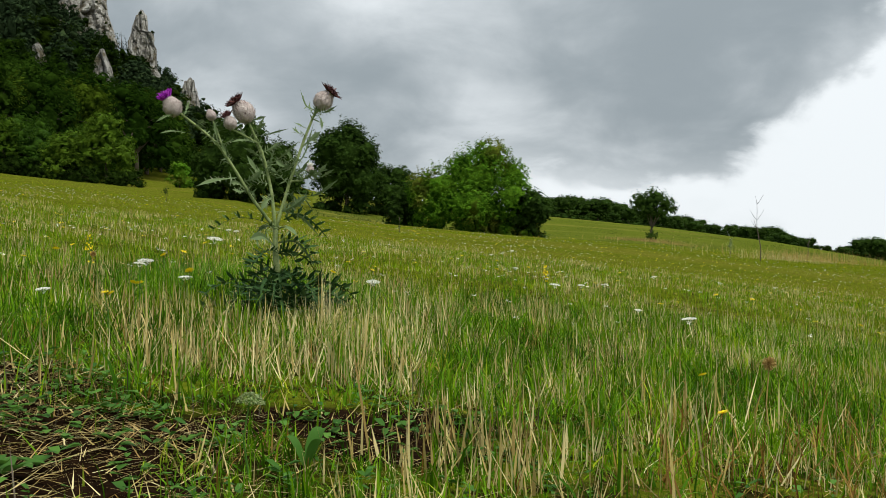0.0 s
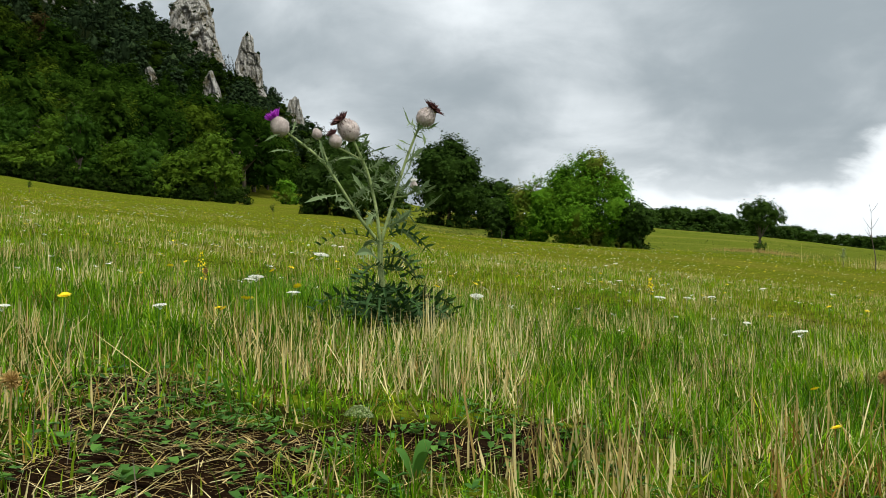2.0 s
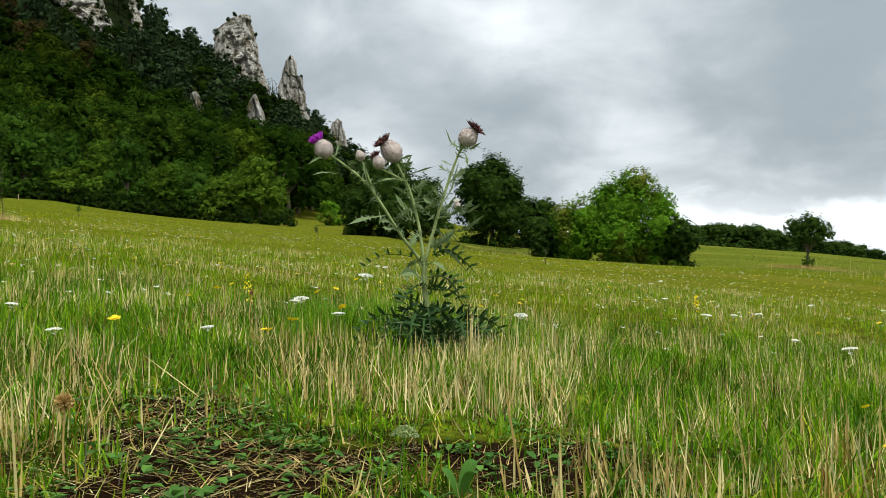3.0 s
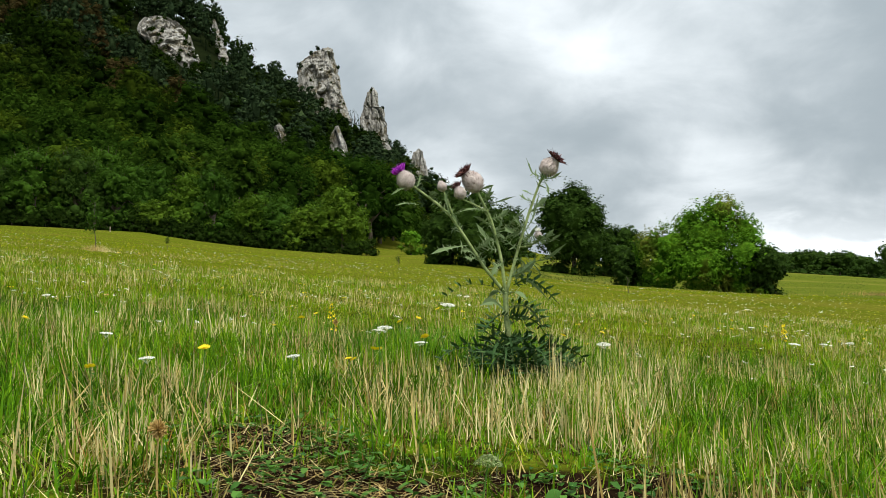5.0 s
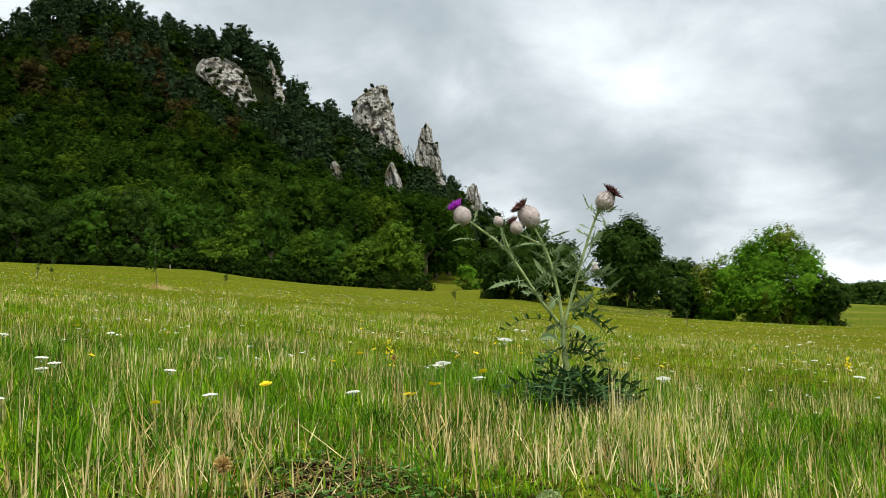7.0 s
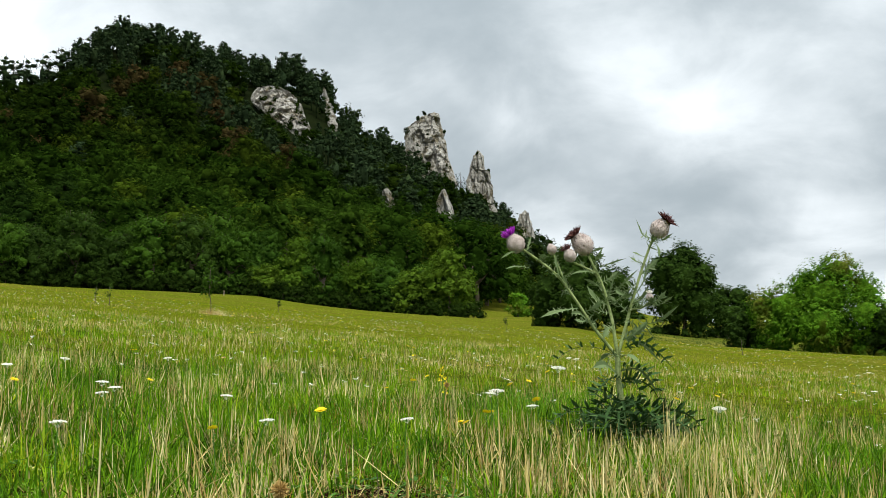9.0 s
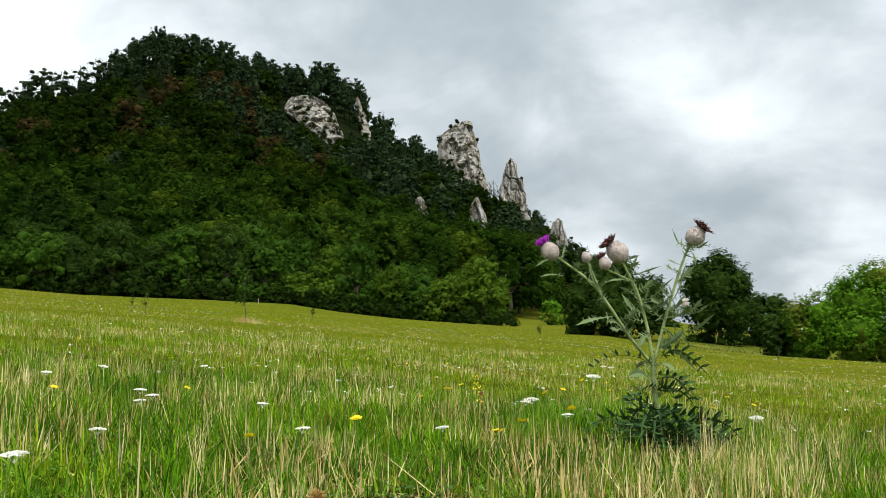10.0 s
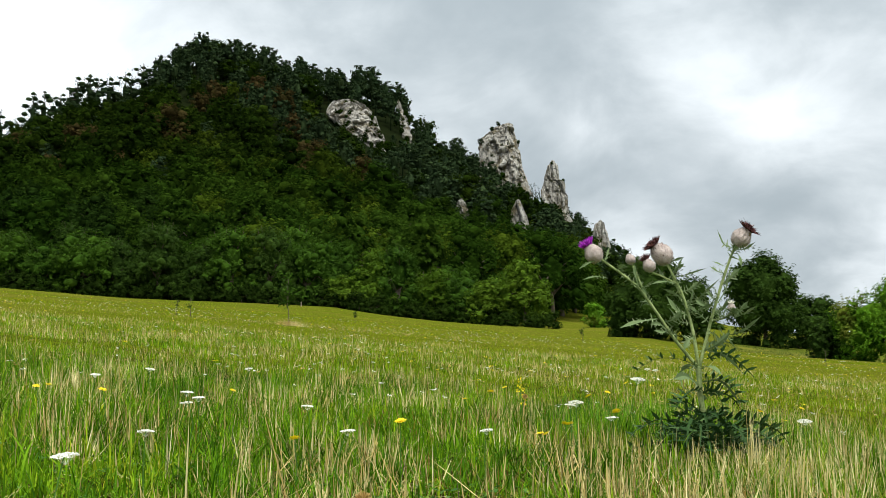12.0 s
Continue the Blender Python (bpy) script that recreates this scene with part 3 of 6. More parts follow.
# the broad bush on the crest, bright green with a yellowing side: (degrees across, degrees up, size in degrees) at 55 m
def lobes_at(az0, dist, rows, skirt=True):
    base = spot(az0, dist)
    k = dist * math.pi / 180
    out = []
    for az, el, sx, sz, dy in rows:
        out.append(((az - az0) * k, dy, elevation(az, el, dist) - base.z, sx * k, max(sx, 1.0) * k * 0.9, sz * k))
    # low branches reach the ground all along the foot
    a0, a1 = min(q[0] - q[2] * 0.8 for q in rows), max(q[0] + q[2] * 0.8 for q in rows)
    if skirt:
        m = max(3, int((a1 - a0) * k / 0.9))
        for i in range(m):
            az = a0 + (a1 - a0) * (i + 0.5) / m
            r = 0.55 + 0.25 * math.sin(i * 2.7)
            out.append(((az - az0) * k, 0.5 * math.sin(i * 1.9), r * 0.75, r * 1.1, r * 1.1, r))
    return base, out


def turned(ob, az):
    ob.rotation_euler = (0, 0, -radians(az))
    return ob


base, lobes = lobes_at(1.4, 55, [(1.9, 5.0, 1.8, 1.75, 0), (0.9, 5.7, 0.8, 0.8, 0.3), (2.5, 6.2, 1.1, 1.0, -0.2), (0.0, 4.6, 1.3, 1.15, -0.4), (-1.2, 4.6, 0.9, 1.0, 0.2), (3.7, 5.3, 0.9, 0.9, 0.2),
                              (3.8, 4.0, 1.2, 1.1, -0.6), (1.4, 3.6, 1.6, 1.2, -0.9), (-0.4, 3.6, 1.3, 1.1, -0.3), (2.6, 3.2, 1.5, 1.0, 0.2)])
turned(build_tree("bush", base, 8, 4.9, 0.2, 40000, 0.066, MAT_BRIGHT, "broad bright green bush with a yellowing side", "bush", seed=3, lobes=lobes, r0=0.10, reach=0.2, core=0.60), 1.4)
base, lobes = lobes_at(4.6, 55, [(4.7, 3.7, 0.85, 0.9, -0.6), (5.2, 3.3, 0.6, 0.7, 0), (4.2, 2.9, 0.8, 0.7, -0.2), (4.7, 2.5, 0.4, 0.5, 0)])
turned(build_tree("bush", base, 2, 2.4, 0.2, 4500, 0.09, MAT_DARKLEAF, "dark green shrub at the end of the hedge", "bush", seed=4, lobes=lobes, r0=0.05), 4.6)
base, lobes = lobes_at(-2.3, 57, [(-2.2, 4.0, 0.8, 0.9, 0), (-2.5, 3.3, 0.7, 0.8, -0.3), (-1.6, 3.3, 0.8, 0.9, 0.2), (-1.7, 4.4, 0.6, 0.7, 0.2)])
turned(build_tree("bush", base, 2, 2.4, 0.2, 4000, 0.09, MAT_DARKLEAF, "dark olive shrub beside the broad bush", "bush", seed=5, lobes=lobes, r0=0.05), -2.3)
# the round dark tree behind
base, lobes = lobes_at(-5.2, 80, [(-5.2, 6.2, 1.6, 1.7, 0), (-5.0, 7.3, 0.9, 0.85, 0.2), (-6.2, 6.4, 0.9, 1.1, -0.5), (-4.2, 6.3, 0.8, 1.0, -0.3), (-5.6, 5.0, 1.5, 1.1, 0.2), (-4.4, 4.9, 1.2, 1.1, -0.3), (-5.9, 7.1, 0.7, 0.6, 0.1)])
turned(build_tree("tree", base, 6, 6, 1, 15000, 0.11, MAT_DARKLEAF, "round dense dark green tree at the meadow edge", "tree", seed=6, lobes=lobes, r0=0.16), -5.2)
base, lobes = lobes_at(-3.0, 84, [(-3.4, 5.0, 0.9, 0.9, 0), (-2.4, 5.2, 0.7, 0.6, 0.2), (-3.0, 4.2, 1.1, 0.8, -0.2), (-2.0, 4.6, 0.8, 0.7, 0.4)])
turned(build_tree("tree", base, 4, 3, 0.5, 5000, 0.13, MAT_DARKLEAF, "low dark scrub tree in the hedge", "tree", seed=7, lobes=lobes, r0=0.1), -3.0)
# the group behind the thistle
base, lobes = lobes_at(-10.6, 76, [(-11.0, 6.3, 1.7, 1.4, 0), (-9.6, 6.0, 1.4, 1.2, 0.3), (-12.2, 5.8, 1.1, 1.2, -0.3), (-10.4, 5.0, 2.0, 1.2, -0.6), (-11.6, 7.4, 0.9, 0.8, 0.2), (-10.2, 7.4, 0.8, 0.7, 0), (-8.6, 6.2, 0.9, 0.9, 0.2), (-8.7, 5.0, 1.0, 1.0, 0), (-12.4, 4.7, 0.9, 0.9, 0)])
turned(build_tree("tree", base, 7, 6, 0.3, 15000, 0.11, MAT_DARKLEAF, "wide dark tree with low branches on the meadow", "tree", seed=8, lobes=lobes, r0=0.16), -10.6)
# the lone tree on the far field
base, lobes = lobes_at(11.1, 80, [(11.1, 3.75, 0.85, 0.55, 0), (10.45, 3.75, 0.55, 0.45, 0.1), (11.8, 3.65, 0.55, 0.42, 0), (11.3, 4.12, 0.6, 0.34, 0.2), (10.9, 3.3, 0.6, 0.4, 0), (11.1, 2.0, 0.3, 0.25, 0), (12.1, 3.35, 0.35, 0.25, 0), (11.6, 3.2, 0.35, 0.25, 0)], False)
turned(build_tree("tree", base, 3.4, 3.6, 1.2, 4200, 0.085, MAT_DARKLEAF, "small lone dark tree on the far field", "tree", seed=9, lobes=lobes, core=0.5, r0=0.09), 11.1)

# edge of the wood: trees of their own
TEMPL = []
for k, (w, h, mat) in enumerate([(7.0, 7.6, MAT_BROADLEAF), (6.2, 8.6, MAT_BROADLEAF), (7.6, 6.6, MAT_BROADLEAF), (5.4, 6.6, MAT_YELLOWGREEN), (6.5, 8.0, MAT_DARKLEAF), (4.8, 4.4, MAT_YELLOWGREEN)]):
    gen = np.random.default_rng(40 + k)
    t = build_tree("tree", (0, 0, -60), w, h, 0.0, 7500, 0.13, mat, "leafy green tree at the edge of the wood", "tree", "trees at the wood's edge", 40 + k, n_lobes=22, core=0.52, skirt=9, level=1)
    TEMPL.append(t)
gen = np.random.default_rng(5)
used = set()
for rowdist, step in ((0.0, 1.75), (6.5, 2.4)):
    az = -52.0
    while az < -16.0:
        d = 128 + (az + 45) * -0.2 - max(0, (az + 22)) * 1.6 + rowdist + gen.normal(0, 0.9)
        # dark kinds prevail on the left, in place of the slope's shade there
        k = int(gen.choice(6, p=[0.16, 0.12, 0.14, 0.02, 0.55, 0.01] if az < -34 else [0.22, 0.16, 0.16, 0.08, 0.32, 0.06] if az < -27 else [0.12, 0.10, 0.10, 0.38, 0.02, 0.28]))
        p = spot(az, d)
        s = 0.85 + 0.35 * gen.random()
        m = Matrix.Translation(p) @ Matrix.Rotation(gen.random() * 6.28, 4, "Z")
        if k not in used:
            used.add(k)
            ob = TEMPL[k]
            ob.matrix_basis = m
        else:
            ob = copy_thing(TEMPL[k], m)
        ob.scale = (s, s, s * (0.9 + 0.25 * gen.random()))
        az += step * (0.75 + 0.5 * gen.random())


# the bright bush in the gap, with lawn in front
turned(build_tree("bush", spot(-13.9, 126), 3.4, 3.0, 0.0, 2600, 0.11, MAT_BRIGHT, "bright green bush in a gap of the trees", "bush", seed=61, n_lobes=10, skirt=5, level=1), -13.9)
# low undergrowth along the foot of the wood, its dark colour standing for canopy shadow
UNDER = build_tree("bush", (0, 0, -60), 3.8, 2.4, 0.0, 2200, 0.12, MAT_UNDER_SHADE, "low green bush along the wood's edge, coloured dark as canopy shade", "bush", "bushes along the wood's edge", 60, n_lobes=9, core=0.5, skirt=6, level=1)
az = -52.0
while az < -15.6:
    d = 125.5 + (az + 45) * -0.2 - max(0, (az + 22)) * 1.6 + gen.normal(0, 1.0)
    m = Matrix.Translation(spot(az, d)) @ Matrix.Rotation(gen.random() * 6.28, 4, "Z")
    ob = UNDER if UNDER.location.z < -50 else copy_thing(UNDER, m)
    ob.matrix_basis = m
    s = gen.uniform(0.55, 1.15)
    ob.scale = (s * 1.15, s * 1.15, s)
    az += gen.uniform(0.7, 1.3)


# ---- the wood on the hill ----
def joined(templates, spots, name, mats_label, mat, gen):
    """Many far trees as one mesh, each with a tint of its own; spots: x, y, z, size."""
    lots = ([], []), ([], [])
    tints = [], []
    count = [0, 0]
    for p in spots:
        pair = templates[int(gen.integers(len(templates)))]
        a, tint, s = gen.random() * 6.283, gen.random(), p[3]
        c, q = math.cos(a), math.sin(a)
        rot = np.array([[c, -q, 0], [q, c, 0], [0, 0, 1]])
        wide = np.array([1, 1, gen.uniform(0.85, 1.15)]) * s
        for k, (tv, tf) in enumerate(pair):
            lots[k][0].append((tv * wide) @ rot.T + p[:3])
            lots[k][1].append(tf + count[k])
            tints[k].append(np.full(len(tv), tint, np.float32))
            count[k] += len(tv)
    outer, inner = [(np.vstack(v), np.vstack(f)) for v, f in lots]
    me = mesh_two(name, outer, inner, (mat, mat))
    me.attributes.new("own_tint", "FLOAT", "POINT").data.foreach_set("value", np.concatenate(tints[0] + tints[1]))
    return tagged(part(name, me, mat), mats_label[0], mats_label[1], kind="stuff")


def bough_lobes(w, h, g, n=13):
    """One dome broken into n rounded boughs."""
    lobes = [(0, 0, h * 0.48, w * 0.34, w * 0.34, h * 0.38)]
    for i in range(n):
        f = (i + 0.5) / n
        t = i * 2.39996 + g.normal(0, 0.3)
        rad = w * 0.37 * math.sqrt(max(0.0, 1 - (f * 1.05 - 0.1) ** 2)) * g.uniform(0.75, 1.15)
        r = w * g.uniform(0.12, 0.20)
        lobes.append((rad * math.cos(t), rad * math.sin(t), h * (0.14 + 0.72 * f), r, r, r * g.uniform(0.75, 1.0)))
    return lobes


def wood_template(seed, w, h, n, leaf):
    """A far crown, closed inside, with leaf sprays all over."""
    g = np.random.default_rng(seed)
    lobes = bough_lobes(w, h, g)
    v, f = crown_cloud(lobes, n, leaf, g, 0.78, 6, 0.22, 0.6)
    return (v, f), lumps(lobes, 0.58, (2, 1), 0.9)


def pine_template(seed, h, n):
    """A mountain pine: a bare trunk below, a full ragged crown of needles above."""
    g = np.random.default_rng(seed)
    # clumps of needles round the stem, widest half way up
    lobes = [(0, 0, h * 0.60, h * 0.13, h * 0.13, h * 0.32)]
    foot = g.uniform(0.16, 0.28)
    for i in range(15):
        f = (i + g.random()) / 15
        reach = h * 0.23 * math.sin(math.pi * (0.25 + 0.66 * f)) ** 0.8 * math.sqrt(g.uniform(0.1, 1.0))
        a = g.random() * 6.283
        s = h * g.uniform(0.075, 0.12) * (1.1 - 0.4 * f)
        lobes.append((math.cos(a) * reach, math.sin(a) * reach, h * (foot + (0.92 - foot) * f), s, s, s * 0.8))
    v, f = crown_cloud(lobes, n, 0.34, g, 0.74, 5, 0.22, 0.3)
    cv, cf = lumps(lobes, 0.62, (1, 1), 0.9)
    bm = bmesh.new()
    tube(bm, [(0, 0, -0.5), (g.normal(0, 0.1), g.normal(0, 0.1), h * 0.5), (0, 0, h * 0.8)], [0.22, 0.16, 0.05], 4)
    bmesh.ops.triangulate(bm, faces=bm.faces[:])
    bm.verts.index_update()
    tv = np.array([q.co for q in bm.verts])
    tf = np.array([[q.index for q in fa.verts] for fa in bm.faces])
    bm.free()
    return (v, f), (np.vstack([cv, tv]), np.vstack([cf, tf + len(cv)]))


def foot_distance(az, foot):
    """How far off the slope reaches that rise over eye level."""
    for d in np.arange(200, 420, 2.0):
        if math.degrees(math.atan2(spot(az, d).z - EYE, d)) > foot:
            return float(d)
    return 400.0


# outlines up the one side and up the other, and the line where the wood hides the foot (degrees up, degrees across)
SHAPES = [
    ([(11.6, -20.1), (14.2, -19.97), (14.71, -19.69), (15.09, -19.27), (15.38, -18.74), (15.5, -18.36)], [(11.6, -17.0), (12.33, -17.2), (13.0, -17.48), (13.76, -17.62), (14.5, -17.69), (15.0, -17.84), (15.36, -18.02), (15.5, -18.2)],
     [(13.9, -20.1), (13.9, -19.3), (13.5, -18.6), (13.0, -18.35), (12.45, -17.8), (12.2, -17.1)]),
    ([(9.8, -16.8), (11.92, -16.67), (12.22, -16.57), (12.67, -16.40), (13.12, -16.27), (13.5, -15.98)], [(9.8, -14.7), (10.66, -14.95), (11.42, -14.96), (11.73, -15.2), (12.27, -15.24), (12.4, -15.55), (13.1, -15.59), (13.5, -15.85)],
     [(11.7, -16.8), (11.6, -16.3), (11.3, -16.0), (10.7, -15.8), (10.4, -15.3), (10.2, -14.8)]),
    ([(8.4, -13.9), (9.51, -13.83), (9.96, -13.73), (10.2, -13.45)], [(8.4, -12.85), (9.4, -12.99), (9.67, -13.13), (10.03, -13.18), (10.2, -13.36)], [(9.2, -13.9), (8.9, -12.8)]),
    ([(10.0, -21.4), (10.95, -21.26), (11.34, -21.22), (11.5, -20.97)], [(10.0, -20.3), (10.7, -20.46), (11.18, -20.67), (11.5, -20.85)], [(10.9, -21.4), (10.6, -20.9), (10.6, -20.3)]),
    ([(9.2, -18.6), (10.6, -18.39), (11.05, -18.2), (11.4, -17.91)], [(9.2, -17.1), (10.43, -17.35), (10.83, -17.55), (11.4, -17.75)], [(10.5, -18.6), (10.1, -18.2), (9.9, -17.9), (9.6, -17.1)]),
    ([(13.4, -25.9), (13.99, -25.9), (14.44, -26.3), (14.73, -26.75), (15.32, -27.5), (15.76, -28.2), (16.04, -28.4), (16.34, -28.31), (16.58, -28.16), (16.82, -27.6)],
     [(13.4, -25.0), (13.99, -25.09), (14.44, -25.06), (14.74, -25.16), (15.34, -25.41), (15.79, -25.66), (16.08, -25.88), (16.38, -26.16), (16.61, -26.47), (16.82, -27.0)],
     [(15.95, -28.5), (15.7, -27.96), (15.25, -27.2), (14.9, -26.65), (14.35, -25.9), (13.95, -25.4), (13.9, -25.0)]),
    ([(14.0, -24.2), (14.53, -24.1), (15.05, -24.25), (15.94, -24.4), (16.39, -24.55), (16.8, -24.45)], [(14.0, -23.5), (14.53, -23.57), (15.14, -23.66), (15.8, -23.84), (16.39, -24.09), (16.8, -24.3)],
     [(16.2, -24.6), (15.7, -24.3), (14.9, -24.0), (14.5, -23.5)]),
]
CRAGS = []  # middle, distance, and how far each leans back with the slope
for (one, other, foot), lean in zip(SHAPES, (10, 0, 0, 0, 0, 46, 40)):
    mid_az = (one[0][1] + other[0][1]) / 2
    CRAGS.append((mid_az, foot_distance(mid_az, min(q[0] for q in foot) - 0.4), lean))


def room_under_crags(az, d):
    """The height up to which a tree may grow there and leave the crags in sight, in degrees."""
    top = 90.0
    for (one, other, foot), (mid_az, dist, lean) in zip(SHAPES, CRAGS):
        beside = max(foot[0][1] - az, az - foot[-1][1], 0)
        if beside < 0.6 and d < dist + lean + 3:
            top = min(top, float(np.interp(az, [q[1] for q in foot], [q[0] for q in foot])) + 4.0 * beside)
    return top


WOOD_T = [wood_template(100 + k, w, h, 1100, 0.30) for k, (w, h) in enumerate([(9.0, 9.4), (8.4, 10.4), (10.0, 9.0), (7.6, 9.8), (9.0, 8.2)])]
WOOD_HIGH_T = [wood_template(110 + k, w, h, 640, 0.40) for k, (w, h) in enumerate([(9.0, 9.4), (8.4, 10.4), (9.6, 9.0), (7.6, 9.8)])]
PINE_T = [pine_template(120 + k, h, 520) for k, h in enumerate([12, 14, 10.5, 13])]
gen = np.random.default_rng(21)
wood_low, wood_high, pines, lights, browns, shrubs = [], [], [], [], [], []


HILL_TREES = []
for k, (w, h, mat) in enumerate([(9.0, 9.4, MAT_HILLTREE), (8.4, 10.4, MAT_HILLTREE), (10.0, 9.0, MAT_HILLTREE), (8.0, 8.6, MAT_HILLTREE_PALE), (9.4, 9.2, MAT_WOOD_SHADED)]):
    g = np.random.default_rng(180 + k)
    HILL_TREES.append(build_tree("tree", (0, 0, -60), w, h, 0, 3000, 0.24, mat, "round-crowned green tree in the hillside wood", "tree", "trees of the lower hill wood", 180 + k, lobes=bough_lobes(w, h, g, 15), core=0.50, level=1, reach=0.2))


def plant_tree(az, d, size, pale):
    """A tree of the lower wood, a thing of its own."""
    # the darker copy on the left imitates the shaded flank
    first = HILL_TREES[3 if pale else 4 if az < -35 and gen.random() < 0.6 else int(gen.integers(3))]
    m = Matrix.Translation(spot(az, d) - Vector((0, 0, 0.2))) @ Matrix.Rotation(gen.random() * 6.28, 4, "Z")
    ob = first if first.location.z < -50 else copy_thing(first, m)
    ob.matrix_basis = m
    ob.scale = (size, size, size * gen.uniform(0.85, 1.15))


def plant(lot, az, d, h, size):
    """A tree for that lot, cut down to what the crags leave it."""
    p = spot(az, d)
    room = EYE + d * math.tan(radians(room_under_crags(az, d))) - p.z if room_under_crags(az, d) < 80 else 99.0
    size = min(size, room / h)
    if size > 0.42:
        lot.append(np.array((*p, size)))
    elif size > 0.12:
        shrubs.append(np.array((*p, min(size, 0.4))))


for ring in np.arange(138, 436, 8.4):
    step = 8.2 / ring * 180 / math.pi
    for az in np.arange(-51, -10.5, step):
        a = az + gen.normal(0, step * 0.28)
        d = ring + gen.normal(0, 2.2)
        if a > -14.5 + (ring - 150) * 0.012:
            continue
        if gen.random() < 0.35:
            plant(shrubs, a + step * 0.5, d + 3.5, 8.0, gen.uniform(0.4, 0.6))
        # pines take over round the crags and on the summit
        dark = (a > -33 + max(0, 335 - d) * 0.09) or (d > 372 and a > -37.5)
        q = gen.random()
        size = gen.choice([0.7, 0.9, 1.0, 1.2, 1.4]) * gen.uniform(0.9, 1.1)
        if q < (0.82 if dark and d > 225 else 0.03 if d > 210 else 0.0):
            plant(pines, a, d, 13.0, gen.uniform(0.75, 1.15))
            continue
        q = gen.random()
        brown = 0.17 if 260 < d < 390 and a < -25 else 0.015
        # fewer pale trees on the left, to keep that flank dim
        pale = 0.05 if a < -38 else 0.12 if d > 230 else 0.24
        if d < 192:
            plant_tree(a, d, min(size, 1.25), q < 0.24 and a > -38)
            continue
        lot = browns if q < brown else lights if q < brown + pale else wood_high if d > 250 else wood_low
        plant(lot, a, d, 10.0, size)
# the closed crest of pines on the summit
for d in (405.0, 413.0, 421.0):
    for az in np.arange(-36.9, -23.6, 0.62):
        plant(pines, az + gen.normal(0, 0.15), d + gen.normal(0, 1.2), 13.0, gen.uniform(0.85, 1.15))
WOOD_LABEL = "dense green broadleaf wood on the hillside"
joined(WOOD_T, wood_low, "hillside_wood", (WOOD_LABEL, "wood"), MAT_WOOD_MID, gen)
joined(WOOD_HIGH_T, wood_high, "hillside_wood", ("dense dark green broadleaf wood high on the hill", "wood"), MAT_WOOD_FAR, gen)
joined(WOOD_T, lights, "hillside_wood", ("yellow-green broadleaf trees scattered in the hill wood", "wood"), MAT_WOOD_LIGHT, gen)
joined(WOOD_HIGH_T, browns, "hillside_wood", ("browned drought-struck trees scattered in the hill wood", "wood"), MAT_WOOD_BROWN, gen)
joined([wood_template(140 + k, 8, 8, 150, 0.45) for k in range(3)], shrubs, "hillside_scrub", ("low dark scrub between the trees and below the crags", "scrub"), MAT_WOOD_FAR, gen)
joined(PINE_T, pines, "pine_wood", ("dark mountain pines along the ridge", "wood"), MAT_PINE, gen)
# far hedge line behind the field
HEDGE = build_tree("tree", (0, 0, -60), 6.5, 6.6, 0.0, 1700, 0.20, MAT_DARKLEAF, "distant dark tree behind the far field", "tree", "trees behind the far field", 77, n_lobes=14, core=0.66, skirt=6, level=1, reach=0.2)
far = []
for az, el in ((5.2, 4.5), (6.2, 4.3), (7.2, 4.35), (8.3, 4.3), (9.2, 3.95), (10.2, 3.65), (11.2, 3.4), (12.2, 3.25), (13.2, 3.05), (14.1, 2.7), (14.9, 2.35), (15.7, 2.65), (16.4, 2.7), (17.1, 2.5), (17.8, 2.25), (18.6, 1.9), (19.4, 1.6), (20.3, 1.2), (21.0, 1.6), (21.8, 1.95), (22.6, 1.8), (23.5, 1.7), (-8.0, 5.2), (-13.6, 6.4), (-14.3, 6.1)):
    for k in range(3):
        d = 165 + gen.normal(0, 8)
        p = spot(az + (k - 1) * 0.33 + gen.normal(0, 0.1), d)
        h = elevation(az, el, d) - p.z
        m = Matrix.Translation(p - Vector((0, 0, 0.3))) @ Matrix.Rotation(gen.random() * 6.28, 4, "Z")
        ob = copy_thing(HEDGE, m) if HEDGE.location.z > -50 else HEDGE
        ob.matrix_basis = m
        s = max(0.25, (h + 0.3) / 6.6)
        ob.scale = (s * 1.25, s * 1.25, s * gen.uniform(0.85, 1.1))


